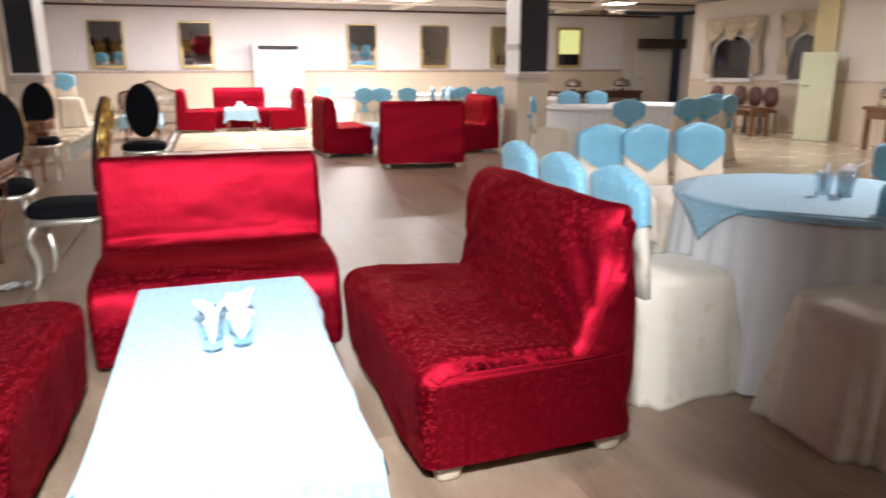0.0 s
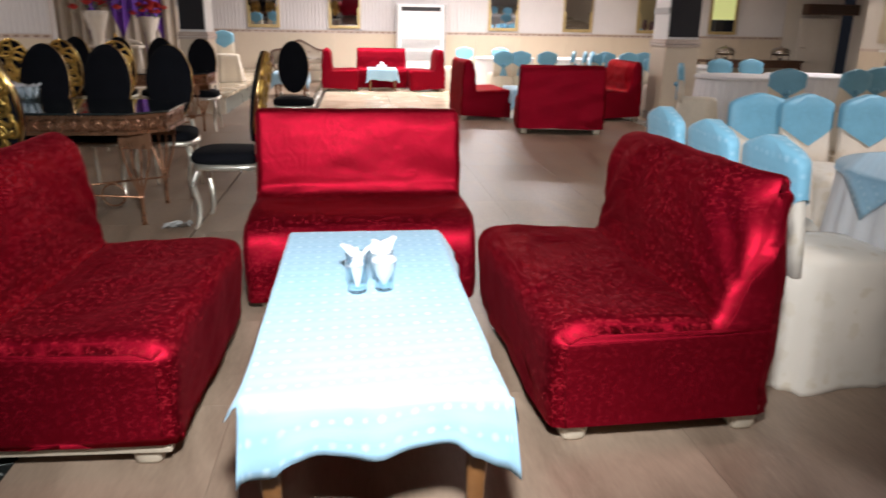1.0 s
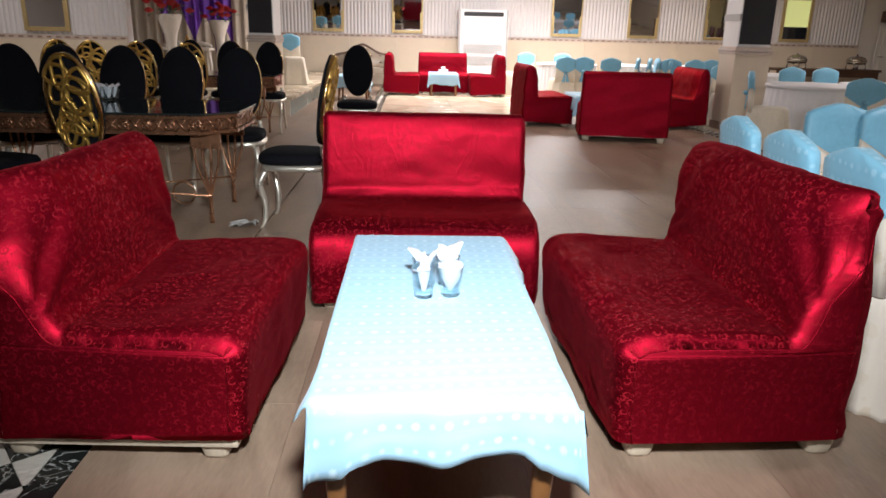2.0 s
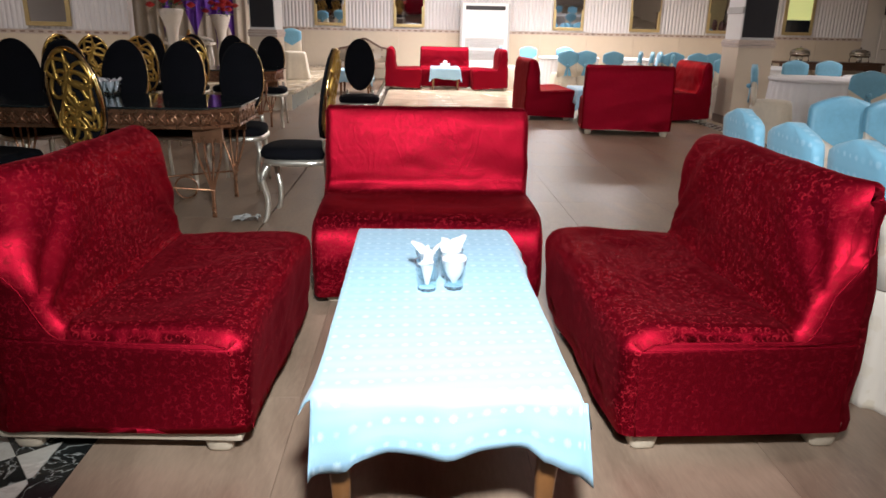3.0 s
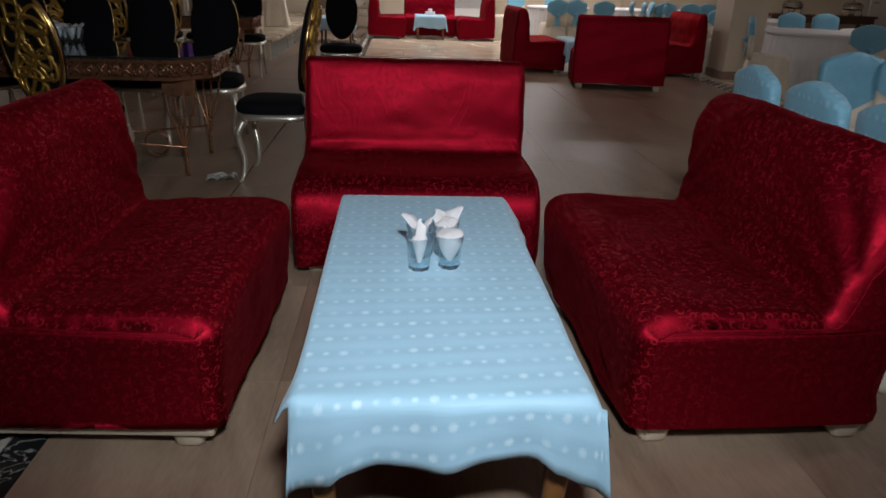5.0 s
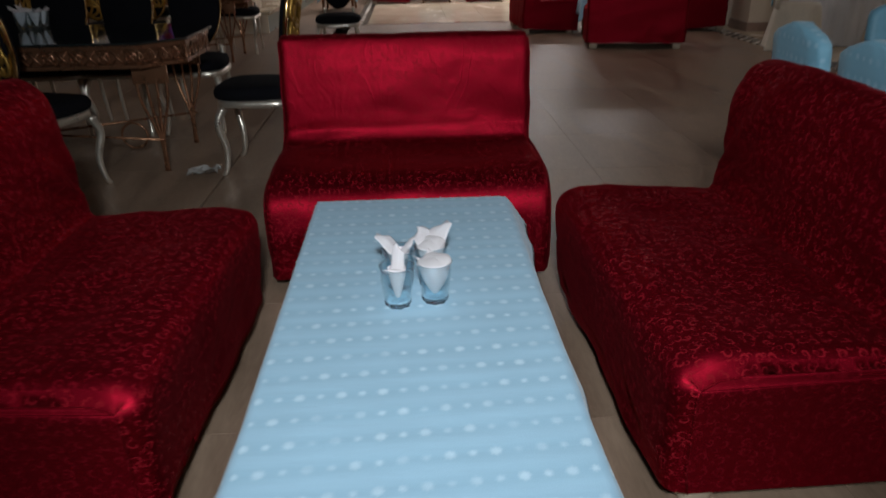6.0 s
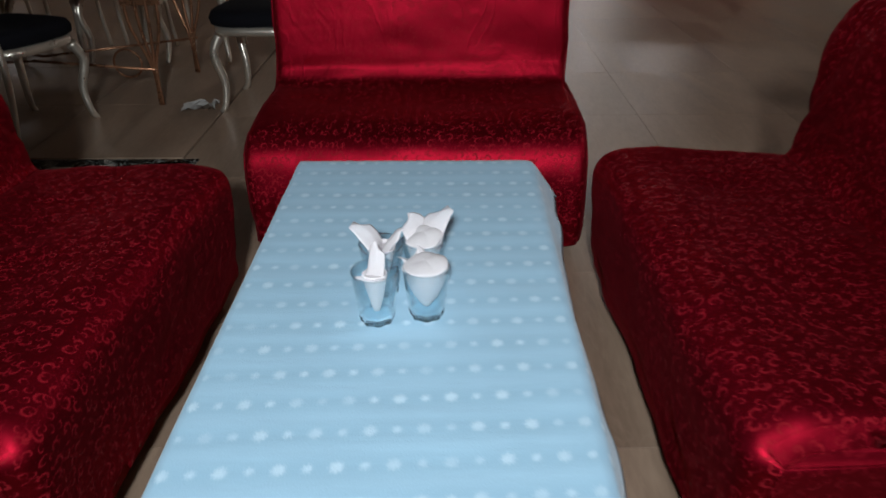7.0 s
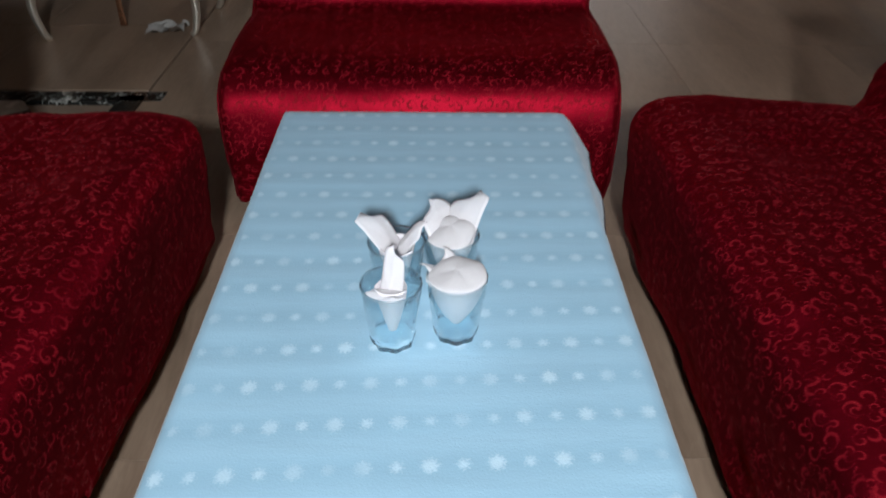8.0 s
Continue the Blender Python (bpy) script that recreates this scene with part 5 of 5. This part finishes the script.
def chafing_dish():
    t = thing("chafing_dish", "round polished steel chafing dish with a domed lid", "chafing dish", "chafing dishes")
    part("pan", lathe(bmesh.new(), [(0.16, 0.12), (0.23, 0.14), (0.25, 0.17), (0.25, 0.2), (0.24, 0.205)], 28), STEEL, t)
    lid = part("lid", lathe(bmesh.new(), [(0.245, 0.207), (0.24, 0.24), (0.2, 0.29), (0.12, 0.325), (0.03, 0.335)], 28), STEEL, t, "domed steel lid")
    part("knob", lathe(bmesh.new(), [(0.012, 0.335), (0.012, 0.352), (0.024, 0.36), (0.02, 0.375), (0.006, 0.38)], 12), STEEL, lid)
    for k in range(4):
        a = math.pi / 4 + k * math.pi / 2
        part("leg", tube(bmesh.new(), [(0.2 * math.cos(a), 0.2 * math.sin(a), 0.15), (0.23 * math.cos(a), 0.23 * math.sin(a), 0.07), (0.22 * math.cos(a), 0.22 * math.sin(a), 0.0)], 0.014, 6), STEEL, t)
    part("burner", lathe(bmesh.new(), [(0.05, 0.0), (0.05, 0.05), (0.04, 0.06)], 14), STEEL, t)
    return t


buffet(10.55, 18.3, 2.75, 0.7, 0.66, 0, "long dark wooden buffet table against the wall")
dish = place(chafing_dish(), 9.82, 18.25, 0.66)
copy_thing(dish, pose(11.4, 18.25, 0.66))
buffet(10.35, 7.9, 1.8, 0.6, 0.7, -90, "brown wooden buffet table against the side wall")
copy_thing(dish, pose(10.35, 8.45, 0.7))
copy_thing(dish, pose(10.35, 7.5, 0.7))


def door_leaf(name, x, y, rz, w, h, material, label):
    t = thing(name, label, "door", kind="structure")
    block("leaf", (0, 0, h / 2 + 0.01), (w, 0.045, h), material, t, 0.005)
    for z0, z1 in ((0.15, 0.85), (1.0, h - 0.12)):
        for side in (-1, 1):
            block("raised_panel", (0, side * 0.0235, (z0 + z1) / 2), (w - 0.24, 0.012, z1 - z0), material, t, 0.005)
    part("door_handle", tube(bmesh.new(), [(-w / 2 + 0.07, -0.03, 0.98), (-w / 2 + 0.07, -0.07, 0.98), (-w / 2 + 0.19, -0.07, 0.98)], 0.011, 8), STEEL, t, "steel lever handle")
    return place(t, x, y, 0, rz)


door_leaf("door_1", 10.42, 10.15, -70, 0.62, 1.56, PALEGREEN, "open pale green panelled door leaf")
door_leaf("door_2", 12.75, 18.85, 0, 1.05, 1.75, PAINT, "closed cream door in the far corner")
block("pilaster", (11.1, 10.42, 1.4), (0.7, 0.5, 2.8), YELLOW, wall_east, 0.01, "pale yellow painted pilaster")

wall_ac = thing("wall_unit", "brown box unit hung high on the wall", "air conditioner")
block("body", (0, 0, 0.14), (1.5, 0.3, 0.28), DARKWOOD, wall_ac, 0.02)
for k in range(5):
    block("louvre", (0, -0.155, 0.05 + k * 0.045), (1.36, 0.012, 0.02), BLACK, wall_ac, 0.002)
place(wall_ac, 13.0, 18.75, 1.85)


def bench_chair():
    t = thing("side_chair", "dark maroon vinyl chair with a black steel frame", "chair", "dark chairs along the wall")
    block("seat", (0, 0, 0.45), (0.42, 0.42, 0.06), MAROON, t, 0.02)
    m = Matrix.Translation((0, 0.2, 0.72))
    loops = [[m @ Vector((x * q, y, z)) for x, z in [squircle(0.2, 0.2, k, 24, 2.6) for k in range(24)] for y in (yy,)] for q, yy in ((0.9, -0.025), (1.0, -0.01), (1.0, 0.015), (0.85, 0.03))]
    part("backrest", rings(bmesh.new(), loops), MAROON, t)
    for sx in (-1, 1):
        for sy in (-1, 1):
            part("leg", tube(bmesh.new(), [(sx * 0.18, sy * 0.18, 0.43), (sx * 0.2, sy * 0.21, 0.0)], 0.013, 6), BLACK, t)
    return t


bc = place(bench_chair(), 10.6, 13.3, 0, -90)
for x, y in ((10.6, 12.55), (10.6, 12.1), (10.55, 11.6)):
    copy_thing(bc, pose(x, y, 0, 0, 0, -90))
for x, y in ((10.1, 12.9), (10.1, 11.6)):
    buffet(x, y, 1.1, 0.5, 0.55, 90, "low dark wooden side table among chairs")
bundle = lathe(bmesh.new(), [(0.12, 0.0), (0.16, 0.04), (0.15, 0.12), (0.08, 0.18)], 14, (10.1, 12.8, 0.55))
tagged(part("folded_cloth", bundle, CAP), "bundle of blue cloth lying on a side table", "cloth")

# ---- stage decoration ----
def drape(x0, x1, y, z0, z1, material, label, seed, sag=0.0):
    bm = bmesh.new()
    nx = int((x1 - x0) / 0.02) + 1
    loops = []
    for j in range(12):
        f = j / 11
        loops.append([(x0 + (x1 - x0) * i / nx, y + 0.05 * math.sin(i * 0.55 + seed + 0.6 * math.sin(i * 0.13)) * (0.5 + 0.5 * f),
                       z1 - (z1 - z0) * f * (1 - sag * math.sin(math.pi * i / nx))) for i in range(nx + 1)])
    return tagged(part("stage_drape", rings(bm, loops, False), material), label, "drape", "stage drapes")


drape(-8.9, -3.9, 17.2, 0.3, 2.8, VOILE, "pale voile backdrop hanging behind the stage", 1)
rail = tube(bmesh.new(), [(-8.9, 16.42, 2.78), (-3.9, 16.42, 2.78)], 0.02, 8)
tagged(part("curtain_rail", rail, GOLD), "thin gilded curtain rail under the ceiling", "rail")
drape(-5.65, -4.95, 16.4, 0.95, 2.8, PURPLE, "purple satin swag hanging over the stage", 2, 0.45)
drape(-4.95, -4.45, 16.4, 0.85, 2.8, PURPLE, "purple satin swag hanging over the stage", 3, 0.35)
drape(-4.5, -4.1, 16.45, 0.7, 2.8, PURPLE, "narrow purple satin swag over the stage", 4, 0.3)


def flower_vase(x, y, s, z0=0.3):
    t = thing("flower_vase", "tall white trumpet vase filled with red silk roses", "vase", "flower vases")
    part("vase", lathe(bmesh.new(), [(0.16, 0.0), (0.17, 0.04), (0.08, 0.1), (0.07, 0.5), (0.1, 0.8), (0.17, 1.0), (0.2, 1.1), (0.19, 1.12)], 24), VASE, t)
    rnd = random.Random(int(x * 10))
    for k in range(16):
        bm = bmesh.new()
        a, r = rnd.uniform(0, 6.28), 0.34 * math.sqrt(rnd.random())
        c = (r * math.cos(a), r * math.sin(a), 1.22 + 0.22 * rnd.random() - r * 0.3)
        for layer_k, (pr, ph, cnt) in enumerate(((0.085, 0.0, 6), (0.06, 0.02, 5), (0.035, 0.035, 4))):
            for p in range(cnt):
                b = p * math.tau / cnt + layer_k
                rings(bm, [[(c[0] + pr * s2 * math.cos(b + w), c[1] + pr * s2 * math.sin(b + w), c[2] + ph + 0.05 * s2 * s2) for w in (-0.6, -0.2, 0.2, 0.6)] for s2 in (0.15, 0.6, 1.0)], False)
        part("rose", bm, ROSE, t, "red silk rose")
    bm = bmesh.new()
    for k in range(40):
        a, r = rnd.uniform(0, 6.28), rnd.uniform(0.1, 0.36)
        c = Vector((r * math.cos(a), r * math.sin(a), 1.1 + 0.2 * rnd.random()))
        d = Vector((math.cos(a), math.sin(a), rnd.uniform(-0.6, 0.5))) * 0.12
        q = d.cross(Vector((0, 0, 1))).normalized() * 0.03
        bm.faces.new([bm.verts.new(v) for v in (c, c + d * 0.5 + q, c + d, c + d * 0.5 - q)])
    tagged(part("foliage", bm, LEAF, t, "small green leaves", smooth=False), kind="stuff")
    t.scale = (s, s, s)
    t.location = (x, y, z0)
    return t


flower_vase(-4.42, 13.2, 1.1, 0.297)
flower_vase(-4.2, 15.7, 1.05, 0.297)


def old_sofa():
    t = thing("carved_settee", "grey tufted settee with a carved curved back", "sofa")
    block("seat", (0, 0, 0.38), (1.3, 0.6, 0.16), UPHOLSTERY, t, 0.05)
    outline = spline([(-0.7, 0.42), (-0.68, 0.72), (-0.4, 0.80), (-0.15, 0.94), (0.0, 1.0), (0.15, 0.94), (0.4, 0.80), (0.68, 0.72), (0.7, 0.42)], 5)
    backrest = part("backrest", rings(bmesh.new(), [[(x, y, z) for x, z in outline] for y in (0.24, 0.34)]), UPHOLSTERY, t, "tufted grey backrest")
    part("carved_rim", tube(bmesh.new(), [(x, 0.27, z) for x, z in outline], 0.035, 8), DARKWOOD, t, "dark carved wooden rim")
    for i in range(5):
        for j in range(2):
            button = lathe(bmesh.new(), [(0.025, -0.01), (0.02, 0.01), (0.004, 0.016)], 8, (-0.44 + 0.22 * i, 0.235, 0.58 + 0.16 * j))
            part("button", button, DARKWOOD, backrest)
    for sx in (-1, 1):
        part("arm", tube(bmesh.new(), spline([(sx * 0.68, 0.28, 0.66), (sx * 0.7, 0.0, 0.62), (sx * 0.7, -0.25, 0.6), (sx * 0.7, -0.3, 0.4)], 4), 0.04, 8), DARKWOOD, t)
        for sy in (-0.24, 0.26):
            part("leg", tube(bmesh.new(), [(sx * 0.6, sy, 0.32), (sx * 0.63, sy, 0.15), (sx * 0.6, sy, 0.0)], 0.03, 8), DARKWOOD, t)
    return t


place(old_sofa(), -1.30, 17.9, 0.0, 8)
st = thing("display_table", "small carved white table with gilded ornaments on the stage", "table")
block("top", (0, 0, 0.62), (0.9, 0.4, 0.05), VASE, st, 0.02)
part("scroll", tube(bmesh.new(), spline([(-0.45, 0, 0.67), (-0.25, 0, 0.73), (0, 0, 0.70), (0.25, 0, 0.73), (0.45, 0, 0.67)], 4), 0.03, 8), VASE, st)
for sx in (-1, 1):
    part("leg", tube(bmesh.new(), [(sx * 0.38, 0, 0.6), (sx * 0.42, 0, 0.3), (sx * 0.38, 0, 0.0)], 0.035, 8), VASE, st)
part("ornament", lathe(bmesh.new(), [(0.06, 0.645), (0.1, 0.7), (0.05, 0.76), (0.02, 0.86), (0.005, 0.88)], 14), GOLD, st, "gilded finial")
place(st, -4.35, 13.9, 0.3)


# ---- overhead ----
def ceiling_panel(x, y):
    t = thing("ceiling_light", "square white ceiling light panel, switched on, some added as fill", "lamp", "ceiling lights")
    block("frame", (0, 0, -0.02), (0.66, 0.66, 0.03), WHITE, t, 0.005)
    block("diffuser", (0, 0, -0.037), (0.58, 0.58, 0.008), DIFFUSER, t, 0.0, "glowing diffuser")
    return place(t, x, y, CEIL + 0.0)


for lx, ly, watts in LAMPS:
    ceiling_panel(lx, ly)


def ceiling_fan(x, y):
    t = thing("ceiling_fan", "brown four-bladed ceiling fan at rest", "fan")
    part("rod", tube(bmesh.new(), [(0, 0, 0.0), (0, 0, -0.28)], 0.014, 8), DARKWOOD, t)
    part("motor", lathe(bmesh.new(), [(0.03, -0.27), (0.1, -0.29), (0.12, -0.33), (0.1, -0.38), (0.04, -0.4)], 20), DARKWOOD, t)
    for k in range(4):
        block_m = pose(0, 0, -0.34, 8, 0, 20 + 90 * k)
        part("blade", box(bmesh.new(), (0.42, 0, 0), (0.56, 0.13, 0.008), 0.003, block_m), WOOD, t, smooth=False)
    return place(t, x, y, CEIL + 0.09)


ceiling_fan(9.0, 15.3)

# ---- near floor tiles, one by one ----
xs = [-1.07, -0.46, 0.31, 1.08, 1.85, 2.62, 3.39, 4.18]
ys = [-3.9] + [-3.35 + 0.77 * k for k in range(20)] + [11.94]
kinds = {}
for i in range(len(xs) - 1):
    for j in range(len(ys) - 1):
        w, d = round(xs[i + 1] - xs[i] - 0.0012, 3), round(ys[j + 1] - ys[j] - 0.0012, 3)
        if d < 0.05:
            continue
        if (w, d) not in kinds:
            kinds[w, d] = tile_mesh(w, d)
            kinds[w, d].materials.append(TILE)
        ob = new("tile", kinds[w, d])
        ob.parent = floor
        ob.location = ((xs[i] + xs[i + 1]) / 2, (ys[j] + ys[j + 1]) / 2, 0)
